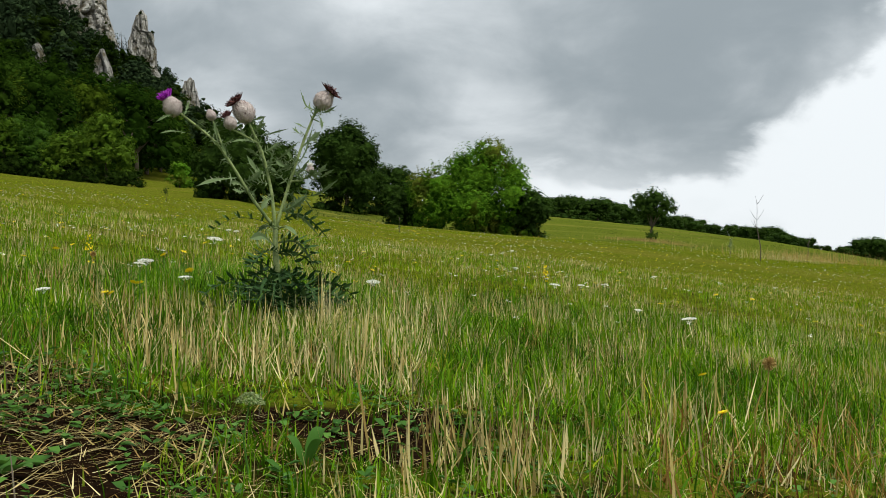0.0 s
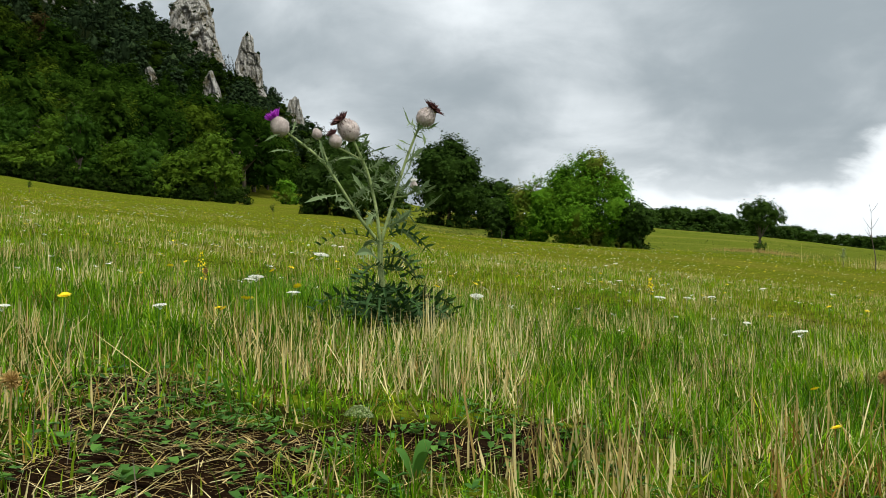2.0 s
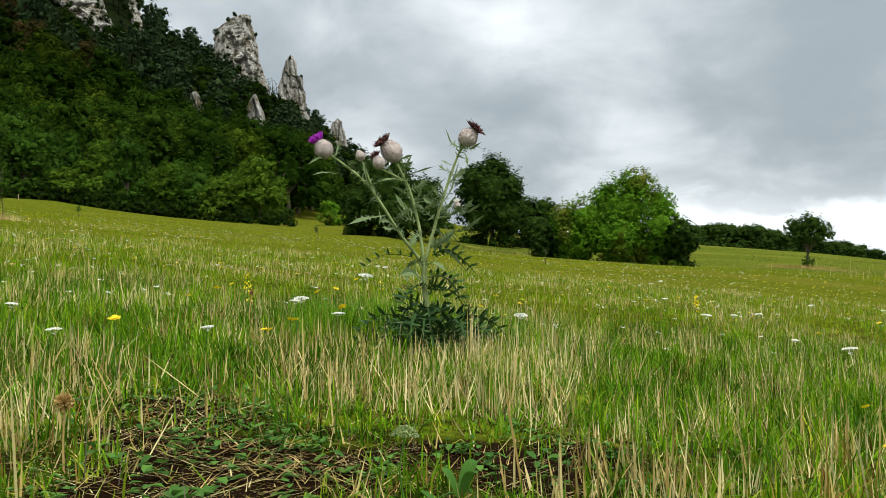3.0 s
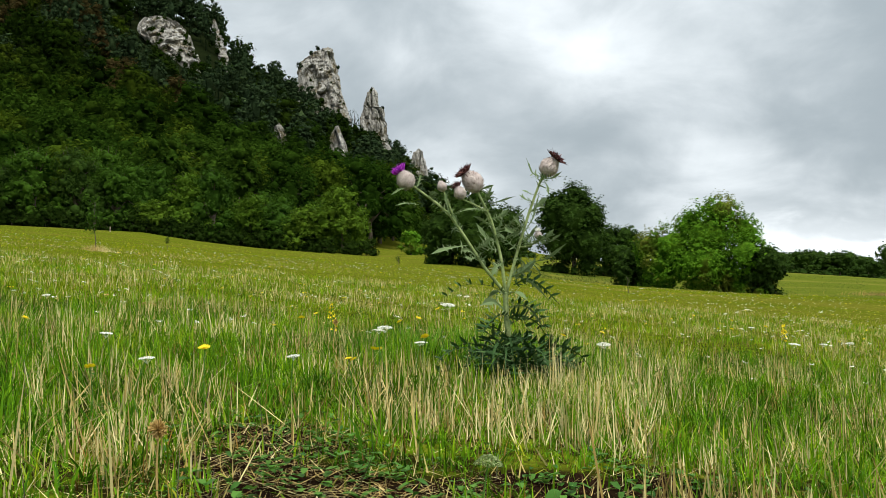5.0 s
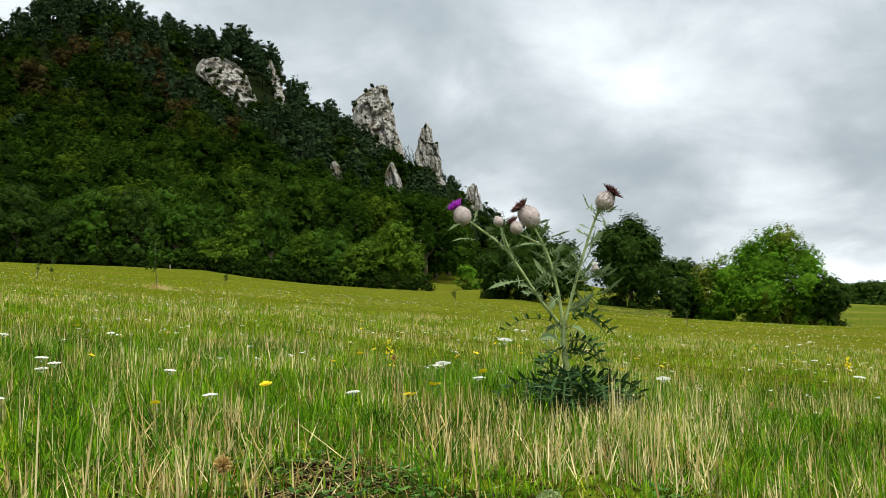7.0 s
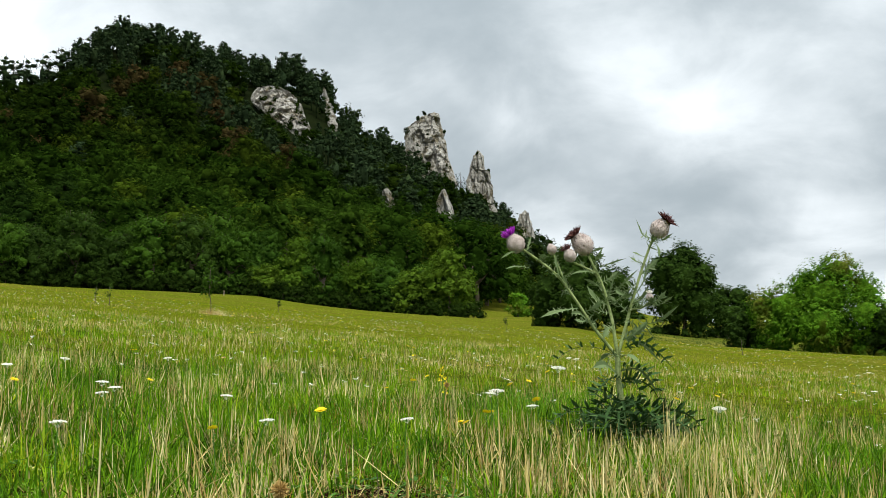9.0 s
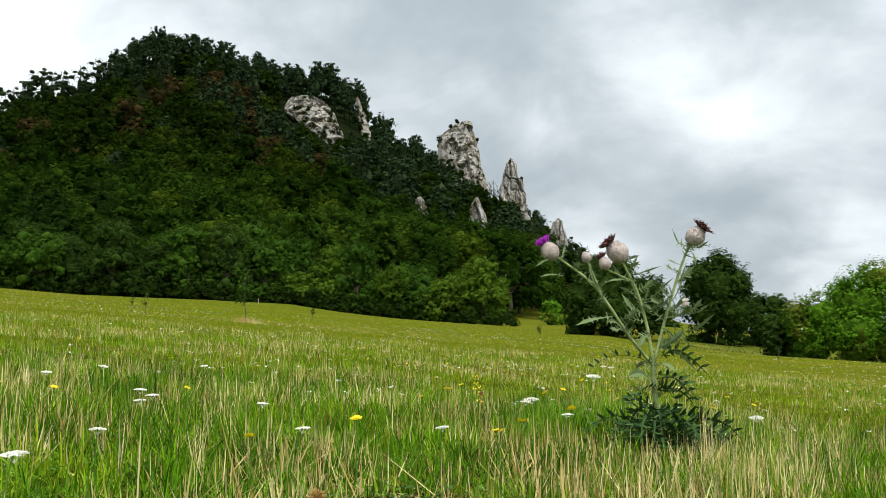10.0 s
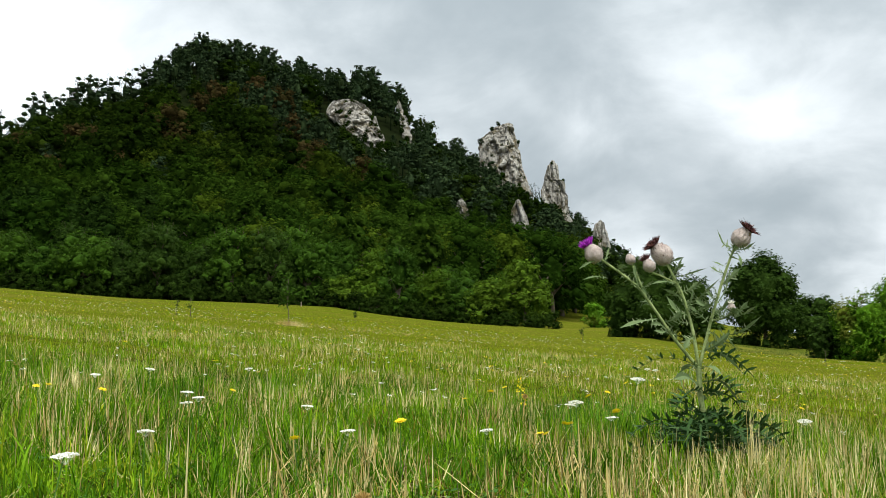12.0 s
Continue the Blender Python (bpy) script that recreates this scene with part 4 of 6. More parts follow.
def build_pine(az, d, top, seed):
    """A ridge pine, wind-torn: a bare stem below, ragged tiers of needles above."""
    g = np.random.default_rng(seed)
    foot = spot(az, d) - Vector((0, 0, 0.5))
    h = (elevation(az, top + 0.15, d) - foot.z) * 1.05
    ob = thing("pine", foot, "dark mountain pine standing clear on the ridge", "pine", "pines on the ridge")
    bm = bmesh.new()
    lean = g.normal(0, 0.3)
    tube(bm, [(0, 0, -0.5), (lean, 0, h * 0.5), (lean * 0.5, 0, h * 0.98)], [0.26, 0.2, 0.05], 6)
    lobes = [(lean * 0.7, 0, h * 0.58, h * 0.07, h * 0.07, h * 0.30)]
    for i in range(10):
        f = i / 9
        z = h * (0.18 + 0.74 * f)
        for j in range(3 if i < 9 else 1):
            a = g.random() * 6.283
            k = h * 0.21 * math.sin(math.pi * (0.30 + 0.60 * f)) * g.uniform(0.25, 1.25)
            end = Vector((math.cos(a) * k + lean * 0.7, math.sin(a) * k, z + g.uniform(-0.2, 0.4)))
            s = h * g.uniform(0.07, 0.11) * (1.15 - 0.5 * f)
            lobes.append((*end, s * 1.3, s * 1.3, s * 0.8))
            tube(bm, [(lean * 0.7, 0, z - 0.3), end], [0.08, 0.03], 4)
    part("trunk", bm, MAT_BARK, ob)
    v, f = crown_cloud(lobes, 2400, 0.22, g, 0.7, 5, 0.35)
    part("crown", mesh_two("crown", (v, f), lumps(lobes, 0.6, 1), (MAT_PINE, MAT_PINE)), MAT_PINE, ob)


for i, (az, top) in enumerate(((-46.4, 14.2), (-45.1, 15.0), (-43.6, 16.0), (-43.1, 16.2), (-42.3, 16.1), (-41.9, 16.4), (-41.5, 17.0), (-40.85, 17.25), (-40.5, 17.0), (-39.9, 17.1), (-39.1, 17.45), (-38.75, 16.9), (-38.2, 17.9), (-37.8, 17.6), (-37.35, 18.3))):
    build_pine(az, 421 + 3 * math.sin(i * 2.1), top, 500 + i)


# ---- limestone crags ----
def build_crag(i, az, dist, lean):
    """A loft between the two outlines, broken into steep blocks by joints and roughened; scrub holds on its ledges."""
    base = spot(az, dist)
    one, other, foot = SHAPES[i]
    lo, hi = one[0][0], one[-1][0]
    levels, around = 90, 104
    off = 17.0 * i
    vs = []
    for a in range(levels):
        f = a / (levels - 1)
        el = lo + (hi - lo) * f
        back = lean * min(1.0, f * 1.25)
        k = (dist + back) * math.pi / 180
        x0 = (np.interp(el, [p[0] for p in one], [p[1] for p in one]) - az) * k
        x1 = (np.interp(el, [p[0] for p in other], [p[1] for p in other]) - az) * k
        z = elevation(az, el, dist + back) - base.z
        cx, rx = (x0 + x1) / 2, max(0.15, (x1 - x0) / 2) * (1 if f < 0.985 else 0.6)
        ry = max(0.3, rx * 0.8)
        for b in range(around):
            t = 2 * math.pi * b / around
            c, s = math.cos(t), math.sin(t)
            # nearer to a block than to a cylinder
            c, s = math.copysign(abs(c) ** 0.7, c), math.copysign(abs(s) ** 0.7, s)
            p = Vector((cx + c * rx, s * ry + back, z))
            q = Vector((p.x * 0.26 + off + 0.04 * p.z, p.y * 0.26, p.z * 0.055))
            near, cell = noise.voronoi(q)
            block = noise.cell(cell[0] * 7.3)
            q2 = Vector((p.x * 0.8 + off, p.y * 0.8, p.z * 0.17))
            near2, cell2 = noise.voronoi(q2)
            block2 = noise.cell(cell2[0] * 5.1)
            crack = max(0.0, 1 - (near[1] - near[0]) / 0.10)
            crack2 = max(0.0, 1 - (near2[1] - near2[0]) / 0.14)
            rough = noise.noise(Vector((p.x * 1.5 + off, p.y * 1.5, p.z * 1.1)))
            out = min(1.0, 0.15 + rx * 0.2) * (0.85 * (block - 0.6) + 0.28 * (block2 - 0.5) - 0.40 * crack - 0.16 * crack2 + 0.16 * rough)
            vs.append((p.x + c * out * 0.9, p.y + s * out * 2.4, p.z + out * 0.3 * f))
    quads = [(a * around + b, a * around + (b + 1) % around, (a + 1) * around + (b + 1) % around, (a + 1) * around + b) for a in range(levels - 1) for b in range(around)]
    me = bpy.data.meshes.new("crag")
    me.from_pydata(vs, [], quads + [tuple(range((levels - 1) * around, levels * around))])
    me.materials.append(MAT_ROCK)
    ob = part("crag", me, MAT_ROCK)
    turn = Matrix.Rotation(-radians(az), 4, "Z")
    ob.location, ob.rotation_euler = base, (0, 0, -radians(az))
    tagged(ob, "weathered pale grey limestone crag on the hill", "rock", "crags on the hill")
    ledges = []
    g = np.random.default_rng(900 + i)
    for q in range((9, 5, 2, 3, 4, 70, 16)[i]):
        a = int(levels * g.beta(1.1, 2.2))
        b = int(around * g.uniform(0.56, 0.94))
        ledges.append(np.array((*(base + turn @ Vector(vs[a * around + b]) - Vector((0, 0, 0.3))), g.uniform(0.10, 0.24) * (1.5 if lean > 20 else 1.0))))
    return ledges


ledges = []
for i, c in enumerate(CRAGS):
    ledges += build_crag(i, *c)
joined([wood_template(150 + k, 8, 7, 110, 0.6) for k in range(3)], ledges, "ledge_scrub", ("small dark shrubs on the ledges of the crags", "scrub"), MAT_WOOD_FAR, gen)


# small pines that cling to the crags
def crag_shrub(az, el, dist, h, seed):
    g = np.random.default_rng(seed)
    a = radians(az)
    p = Vector((dist * math.sin(a), dist * math.cos(a), elevation(az, el, dist) - 0.1))
    ob = thing("pine", p, "stunted pine growing on top of a crag", "pine", "stunted pines on the crags")
    bm = bmesh.new()
    tube(bm, [(0, 0, -1.2), (0.1, 0, h * 0.5), (0, 0, h * 0.9)], [0.12, 0.1, 0.04], 5)
    part("trunk", bm, MAT_BARK, ob)
    v, f = crown_cloud(make_lobes(h * 0.8, h, -h * 0.1, 8, g), 420, 0.20, g, 0.6, 5, 0.3)
    part("crown", mesh_np("crown", v, f, MAT_PINE), MAT_PINE, ob)


for i, (az, el, c, h) in enumerate(((-19.85, 14.35, 0, 2.4), (-19.2, 15.1, 0, 1.3), (-18.85, 15.35, 0, 1.4), (-17.75, 14.4, 0, 1.0), (-15.35, 12.25, 1, 1.2), (-16.9, 11.2, 1, 6.5), (-17.05, 11.0, 1, 5.0), (-14.6, 9.8, 2, 4.5), (-14.3, 9.7, 2, 4.0))):
    crag_shrub(az, el, CRAGS[c][1], h * 1.4, 700 + i)


# ---- the sward ----
def blades(xy, height, width, lean, mat, name, label, segs, gen, category="grass", curl=0.6, away=None, blunt=1.6):
    """Tapering blades on the ground at xy, each bent its own way, or away from the middle of its tuft; blunt: how late they narrow."""
    n = len(xy)
    z = land(xy[:, 0], xy[:, 1])
    root = np.c_[xy, z - 0.01]
    a = gen.random(n) * 2 * math.pi if away is None else away + gen.normal(0, 0.5, n)
    # litter lies flat on the earth, all else stands
    flat = lean > 1.25 and not curl
    tilt = gen.normal(1.42, 0.12, n) if flat else np.abs(gen.normal(0, lean, n))
    if flat:
        root[:, 2] += 0.016
    dirn = np.c_[np.cos(a), np.sin(a), np.zeros(n)]
    turn = a + math.pi / 2 + gen.normal(0, 0.5, n)
    side = np.c_[np.cos(turn), np.sin(turn), np.zeros(n)]
    rows = []
    for i in range(segs + 1):
        f = i / segs
        along = height * f
        bend = tilt * (f ** (1 + curl) if curl else 0.6)
        p = root + dirn * (along * np.sin(bend + tilt * 0.4))[:, None] + np.c_[np.zeros((n, 2)), along * np.cos(bend + tilt * 0.4)]
        wd = width * (1 - f ** blunt) * 0.5
        if i < segs:
            rows.append(np.stack([p - side * wd[:, None], p + side * wd[:, None]], 1))
        else:
            rows.append(p[:, None])
    v = np.concatenate(rows, 1)
    per = 2 * segs + 1
    v = v.reshape(-1, 3)
    b = (np.arange(n) * per)[:, None]
    tris = []
    for i in range(segs - 1):
        tris += [[2 * i, 2 * i + 1, 2 * i + 3], [2 * i, 2 * i + 3, 2 * i + 2]]
    tris.append([2 * segs - 2, 2 * segs - 1, 2 * segs])
    f = np.concatenate([b + np.array(t)[None] for t in tris], 0)
    me = mesh_np(name, v, f, mat)
    shade = np.array([0.5 + 0.75 * noise.noise((x * 9, y * 9, 3.0)) + 0.6 * noise.noise((x * 2.3, y * 2.3, 6.0)) for x, y in xy])
    me.attributes.new("own_tint", "FLOAT", "POINT").data.foreach_set("value", np.repeat(np.clip(shade, 0, 1), per).astype(np.float32))
    return tagged(part(name, smooth(me), mat), label, category, kind="stuff")


def scatter(n, r0, r1, a0, a1, gen, power=2.0, clump=0.0, scale=1.0, off=0.0):
    """n spots in a fan of ground; clump: how strongly they draw together."""
    m = int(n * (1 + 2.2 * clump))
    r = (gen.random(m) * (r1 ** power - r0 ** power) + r0 ** power) ** (1 / power)
    a = np.radians(gen.uniform(a0, a1, m))
    xy = np.c_[r * np.sin(a), r * np.cos(a)]
    if clump:
        q = np.array([noise.noise((x * scale + off, y * scale, off)) for x, y in xy])
        keep = gen.random(m) < np.clip(0.5 + q * 2.2 * clump, 0.03, 1)
        xy = xy[keep]
    return xy[:n]



def thin_out(xy, gen, k=1.0):
    keep = np.ones(len(xy), bool)
    for x, y, s in BARE:
        d2 = ((xy[:, 0] - x) ** 2 + (xy[:, 1] - y) ** 2) / (s * s)
        keep &= gen.random(len(xy)) > 0.97 * k * np.exp(-d2 ** 1.5 / 2.6)
    return xy[keep]


def tussocks(n, each, r0, r1, spread, gen, power=1.5):
    """Spots drawn together into n tufts."""
    c = scatter(n, r0, r1, *FAN, gen, power)
    xy = np.repeat(c, each, 0)
    off = gen.normal(0, 1, xy.shape) * spread
    return xy + off, np.arctan2(off[:, 1], off[:, 0])


def thin_tufts(pair, gen, k=1.0):
    """The same for spots that carry a direction."""
    xy, away = pair
    both = np.c_[xy, away]
    both = thin_out(both, gen, k)
    return both[:, :2], both[:, 2]


def patchy(pair, scale, off, least):
    """Keeps the spots where a slow noise over the ground passes that value."""
    xy, away = pair
    keep = np.array([noise.noise((x * scale + off, y * scale, off)) for x, y in xy]) > least
    return xy[keep], away[keep]


def tall(xy):
    """How the sward's height goes: cropped in front, ranker round the thistle, uneven everywhere."""
    r = np.hypot(*xy.T)
    wave = np.array([noise.noise((x * 1.1, y * 1.1, 2.0)) + 0.6 * noise.noise((x * 4.0, y * 4.0, 7.0)) for x, y in xy])
    return np.interp(r, [1.2, 1.7, 2.2, 6, 12], [0.62, 0.85, 1.3, 1.3, 1.2]) * (1 + 0.4 * wave)


gen = np.random.default_rng(77)
FAN = (-54, 32)
GREEN, DRY = "short green meadow grass, cut weeks ago", "bleached dry stubble between the grass"
# close by: a short dense underlayer, spreading tufts of green blades, fans of cut straw
xy = thin_out(scatter(92000, 0.95, 4.6, *FAN, gen, 1.35, 0.35, 5.0, 3.0), gen)
blades(xy, gen.uniform(0.018, 0.055, len(xy)) * tall(xy), gen.uniform(0.0024, 0.0044, len(xy)), 1.1, MAT_GRASS, "meadow_grass", GREEN, 2, gen)
xy, out = thin_tufts(tussocks(5600, 11, 0.95, 5.0, 0.018, gen, 1.4), gen)
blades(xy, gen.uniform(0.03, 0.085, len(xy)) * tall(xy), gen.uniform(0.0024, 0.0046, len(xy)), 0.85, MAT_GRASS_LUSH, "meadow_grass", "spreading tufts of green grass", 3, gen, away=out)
xy, out = thin_tufts(patchy(tussocks(3200, 9, 0.95, 5.0, 0.014, gen, 1.4), 1.6, 5.0, -0.1), gen)
blades(xy, gen.uniform(0.04, 0.10, len(xy)) * tall(xy), gen.uniform(0.0026, 0.0050, len(xy)), 0.75, MAT_GRASS, "meadow_grass", "longer green grass in tufts", 4, gen, away=out)
# straws: single ones everywhere, fans of cut ones in dry patches
xy = thin_out(scatter(9000, 0.95, 4.8, *FAN, gen, 1.4, 1.2, 3.5, 40.0), gen)
blades(xy, gen.uniform(0.03, 0.08, len(xy)) * tall(xy), gen.uniform(0.0014, 0.0030, len(xy)), 1.1, MAT_STRAW, "dry_stubble", DRY, 2, gen, curl=0.0, blunt=4.0)
xy, out = thin_tufts(patchy(tussocks(1500, 11, 1.0, 4.8, 0.016, gen, 1.3), 1.9, 33.0, -0.08), gen, 0.95)
blades(xy, gen.uniform(0.04, 0.10, len(xy)) * tall(xy), gen.uniform(0.0015, 0.0030, len(xy)), 0.55, MAT_STRAW, "dry_stubble", "fans of bleached cut straw", 2, gen, curl=0.0, away=out, blunt=5.0)
xy, out = thin_tufts(patchy(tussocks(900, 8, 1.0, 4.8, 0.016, gen, 1.3), 1.3, 53.0, -0.1), gen, 0.95)
blades(xy, gen.uniform(0.03, 0.09, len(xy)) * tall(xy), gen.uniform(0.0018, 0.0034, len(xy)), 0.9, MAT_RUST, "dead_grass", "rust-brown dead grass blades among the green", 3, gen, away=out)
# the pale stubble in front of the thistle
m = 900
a, r = np.radians(gen.uniform(-17, -1, m)), gen.uniform(1.9, 2.85, m)
xy = np.c_[r * np.sin(a), r * np.cos(a)]
blades(xy, gen.uniform(0.05, 0.13, m), gen.uniform(0.0018, 0.0032, m), 0.55, MAT_STRAW, "dry_stubble", "dense pale stubble in front of the thistle", 2, gen, curl=0.0, blunt=5.0)
m = 130
a, r = np.radians(gen.normal(3.0, 2.6, m)), gen.uniform(1.32, 1.60, m)
xy = np.c_[r * np.sin(a), r * np.cos(a)]
blades(xy, gen.uniform(0.04, 0.115, m), gen.uniform(0.0028, 0.0050, m), 0.28, MAT_STRAW, "dry_stubble", "thick pale straw stubs close by", 2, gen, curl=0.0, blunt=6.0)
m = 500
a, r = np.radians(gen.uniform(-34, 27, m)), gen.uniform(1.15, 2.2, m)
xy = np.c_[r * np.sin(a), r * np.cos(a)]
xy = thin_out(xy[np.array([noise.noise((x * 3.1, y * 3.1, 8.0)) for x, y in xy]) > -0.05], gen)
m = len(xy)
blades(xy, gen.uniform(0.05, 0.125, m), gen.uniform(0.0022, 0.0038, m), 0.75, MAT_STRAW, "dry_stubble", "long pale broken straws close by", 2, gen, curl=0.0, blunt=5.0)
m = 420
a, r = np.radians(gen.uniform(-50, 27, m)), gen.uniform(1.2, 2.8, m)
xy = thin_out(np.c_[r * np.sin(a), r * np.cos(a)], gen)
m = len(xy)
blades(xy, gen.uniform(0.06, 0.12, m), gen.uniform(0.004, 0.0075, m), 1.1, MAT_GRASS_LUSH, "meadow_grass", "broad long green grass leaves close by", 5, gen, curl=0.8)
m = 120
a, r = np.radians(gen.uniform(-50, 27, m)), gen.uniform(1.1, 2.4, m)
xy = thin_out(np.c_[r * np.sin(a), r * np.cos(a)], gen, 0.9)
m = len(xy)
blades(xy, gen.uniform(0.10, 0.19, m), gen.uniform(0.0024, 0.0040, m), 0.95, MAT_STRAW, "dry_stubble", "long straws leaning across the stubble", 3, gen, curl=0.0, blunt=5.0)
# rust-coloured rank blades at the downhill side
m = 260
a, r = np.radians(gen.uniform(11, 27, m)), gen.uniform(1.25, 2.1, m)
xy = np.c_[r * np.sin(a), r * np.cos(a)]
blades(xy, gen.uniform(0.06, 0.14, m), gen.uniform(0.0024, 0.0050, m), 0.8, MAT_RUST, "dead_grass", "tall rust-brown dead blades in the sward", 4, gen)
m = 90
a, r = np.radians(gen.uniform(-45, 26, m)), gen.uniform(1.15, 2.6, m)
xy = np.c_[r * np.sin(a), r * np.cos(a)]
blades(xy, gen.uniform(0.05, 0.12, m), gen.uniform(0.0014, 0.0024, m), 0.4, MAT_BARK, "dead_stalks", "thin blackened dead stalks in the grass", 3, gen, "stalks", 0.0)
m = 2600
xy = np.c_[gen.normal(-0.72, 0.22, m), gen.normal(3.75, 0.34, m)]
blades(xy, gen.uniform(0.05, 0.13, m), gen.uniform(0.0024, 0.0042, m), 0.6, MAT_GRASS_FRESH, "meadow_grass", "patch of fresh bright green grass behind the thistle", 3, gen)
# straw litter lying on the earth
xy = scatter(4200, 0.95, 3.6, *FAN, gen, 1.3)
blades(xy, gen.uniform(0.03, 0.10, len(xy)), gen.uniform(0.0012, 0.0028, len(xy)), 1.3, MAT_STRAW, "straw_litter", "broken straw lying on the earth", 2, gen, "litter", 0.0)
xy = np.vstack([np.c_[gen.normal(x, s * 1.1, 170), gen.normal(y, s * 1.1, 170)] for x, y, s in BARE])
half = len(xy) * 2 // 3
gen.shuffle(xy)
blades(xy[:half], gen.uniform(0.02, 0.06, half), gen.uniform(0.0010, 0.0022, half), 1.7, MAT_SEED, "straw_litter", "brown litter and needles on bare earth", 2, gen, "litter", 0.0)
xy = xy[half:]
blades(xy, gen.uniform(0.02, 0.09, len(xy)), gen.uniform(0.0012, 0.0026, len(xy)), 1.8, MAT_STRAW, "straw_litter", "pale straw strewn over bare earth", 2, gen, "litter", 0.0)
# the same sward all round
xy = scatter(52000, 0.25, 7.5, 31, 307, gen, 1.6, 0.5, 3.0, 70.0)
blades(xy, gen.uniform(0.03, 0.08, len(xy)), gen.uniform(0.007, 0.013, len(xy)), 1.5, MAT_GRASS, "meadow_grass", "green meadow grass round about", 1, gen)
xy = scatter(1600, 0.25, 1.0, *FAN, gen, 1.6)
blades(xy, gen.uniform(0.02, 0.06, len(xy)), gen.uniform(0.004, 0.008, len(xy)), 1.0, MAT_GRASS, "meadow_grass", "short green grass close by", 2, gen)
xy = scatter(6000, 0.4, 7.5, 31, 307, gen, 1.6, 0.9, 2.0, 80.0)
blades(xy, gen.uniform(0.03, 0.10, len(xy)), gen.uniform(0.003, 0.006, len(xy)), 0.9, MAT_STRAW, "dry_stubble", "dry stubble in the grass round about", 1, gen, curl=0.0)
# farther off
xy = scatter(90000, 3.8, 13, *FAN, gen, 1.2, 0.4, 1.6, 9.0)
r = np.hypot(*xy.T)
blades(xy, gen.uniform(0.025, 0.065, len(xy)) * tall(xy), gen.uniform(0.0022, 0.0040, len(xy)) * (r / 4.5) ** 0.5, 0.9, MAT_GRASS, "meadow_grass", "green meadow grass farther up the slope", 2, gen)
xy = scatter(56000, 4.5, 15, *FAN, gen, 1.2, 0.5, 1.3, 12.0)
r = np.hypot(*xy.T)
blades(xy, gen.uniform(0.025, 0.065, len(xy)) * tall(xy), gen.uniform(0.0022, 0.0040, len(xy)) * (r / 4.5) ** 0.5, 0.9, MAT_GRASS_FAR, "meadow_grass", "yellowing meadow grass farther up the slope", 2, gen)
xy = scatter(30000, 3.6, 14, *FAN, gen, 1.3, 1.2, 1.5, 19.0)
r = np.hypot(*xy.T)
blades(xy, gen.uniform(0.028, 0.075, len(xy)) * tall(xy), gen.uniform(0.002, 0.0034, len(xy)) * (r / 4.5) ** 0.5, 0.7, MAT_STRAW, "dry_stubble", "dry stalks in bands across the meadow", 2, gen, curl=0.0)
xy = scatter(95000, 12, 44, *FAN, gen, 1.2, 0.4, 0.25, 29.0)
r = np.hypot(*xy.T)
blades(xy, gen.uniform(0.024, 0.055, len(xy)), 0.0085 * (r / 12) ** 0.7, 0.7, MAT_GRASS_FAR, "meadow_grass", "yellow-green grass of the upper meadow", 1, gen)


def near_side(xy):
    """Drops spots on the pasture beyond the crest and in the wood."""
    r, az = np.hypot(*xy.T), np.degrees(np.arctan2(*xy.T))
    return xy[((az < -8) | (r < 46 + 14 * smoothstep(-3, -8, az))) & ((az > -14) | (r < 121 - 0.2 * (az + 45) - 1.6 * np.maximum(0, az + 22)))]


xy = near_side(scatter(9000, 11, 26, *FAN, gen, 0.8, 0.9, 0.12, 39.0))
r = np.hypot(*xy.T)
blades(xy, gen.uniform(0.02, 0.045, len(xy)), 0.007 * (r / 12) ** 0.8, 0.6, MAT_STRAW, "dry_stubble", "dry stalks of the upper meadow", 1, gen)
xy = near_side(scatter(15000, 38, 126, *FAN, gen, 1.3, 0.4, 0.12, 59.0))
r = np.hypot(*xy.T)
blades(xy, gen.uniform(0.05, 0.10, len(xy)), 0.03 * (r / 40) ** 0.8, 0.7, MAT_GRASS_FAR, "meadow_grass", "smooth yellow-green grass below the wood", 1, gen)


# ---- the woolly thistle ----
T_AZ, T_DIST = -8.9, 3.0
thistle = thing("thistle", spot(T_AZ, T_DIST), "tall woolly thistle with one magenta and several faded heads", "thistle")
thistle.rotation_euler = (0, 0, -radians(T_AZ))
tgen = np.random.default_rng(9)


def spline(pts, n):
    """n places along a smooth line through pts."""
    pts = [Vector(p) for p in pts]
    pts = [pts[0] * 2 - pts[1]] + pts + [pts[-1] * 2 - pts[-2]]
    out = []
    segs = len(pts) - 3
    for i in range(n):
        u = i / (n - 1) * segs
        k = min(int(u), segs - 1)
        t = u - k
        a, b, c, d = pts[k:k + 4]
        out.append(0.5 * ((2 * b) + (c - a) * t + (2 * a - 5 * b + 4 * c - d) * t * t + (3 * b - a - 3 * c + d) * t ** 3))
    return out


def stem_mesh(name, pts, r0, r1, parent, n=12):
    bm = bmesh.new()
    line = spline(pts, n)
    tube(bm, line, [r0 + (r1 - r0) * i / (n - 1) for i in range(n)], 8)
    for f in bm.faces:
        f.smooth = True
    return part(name, bm, MAT_STEM, parent)


part_main = stem_mesh("stem", [(0.005, 0, -0.01), (0.006, 0, 0.10), (-0.002, 0, 0.19), (-0.003, 0, 0.265)], 0.0092, 0.0072, thistle)
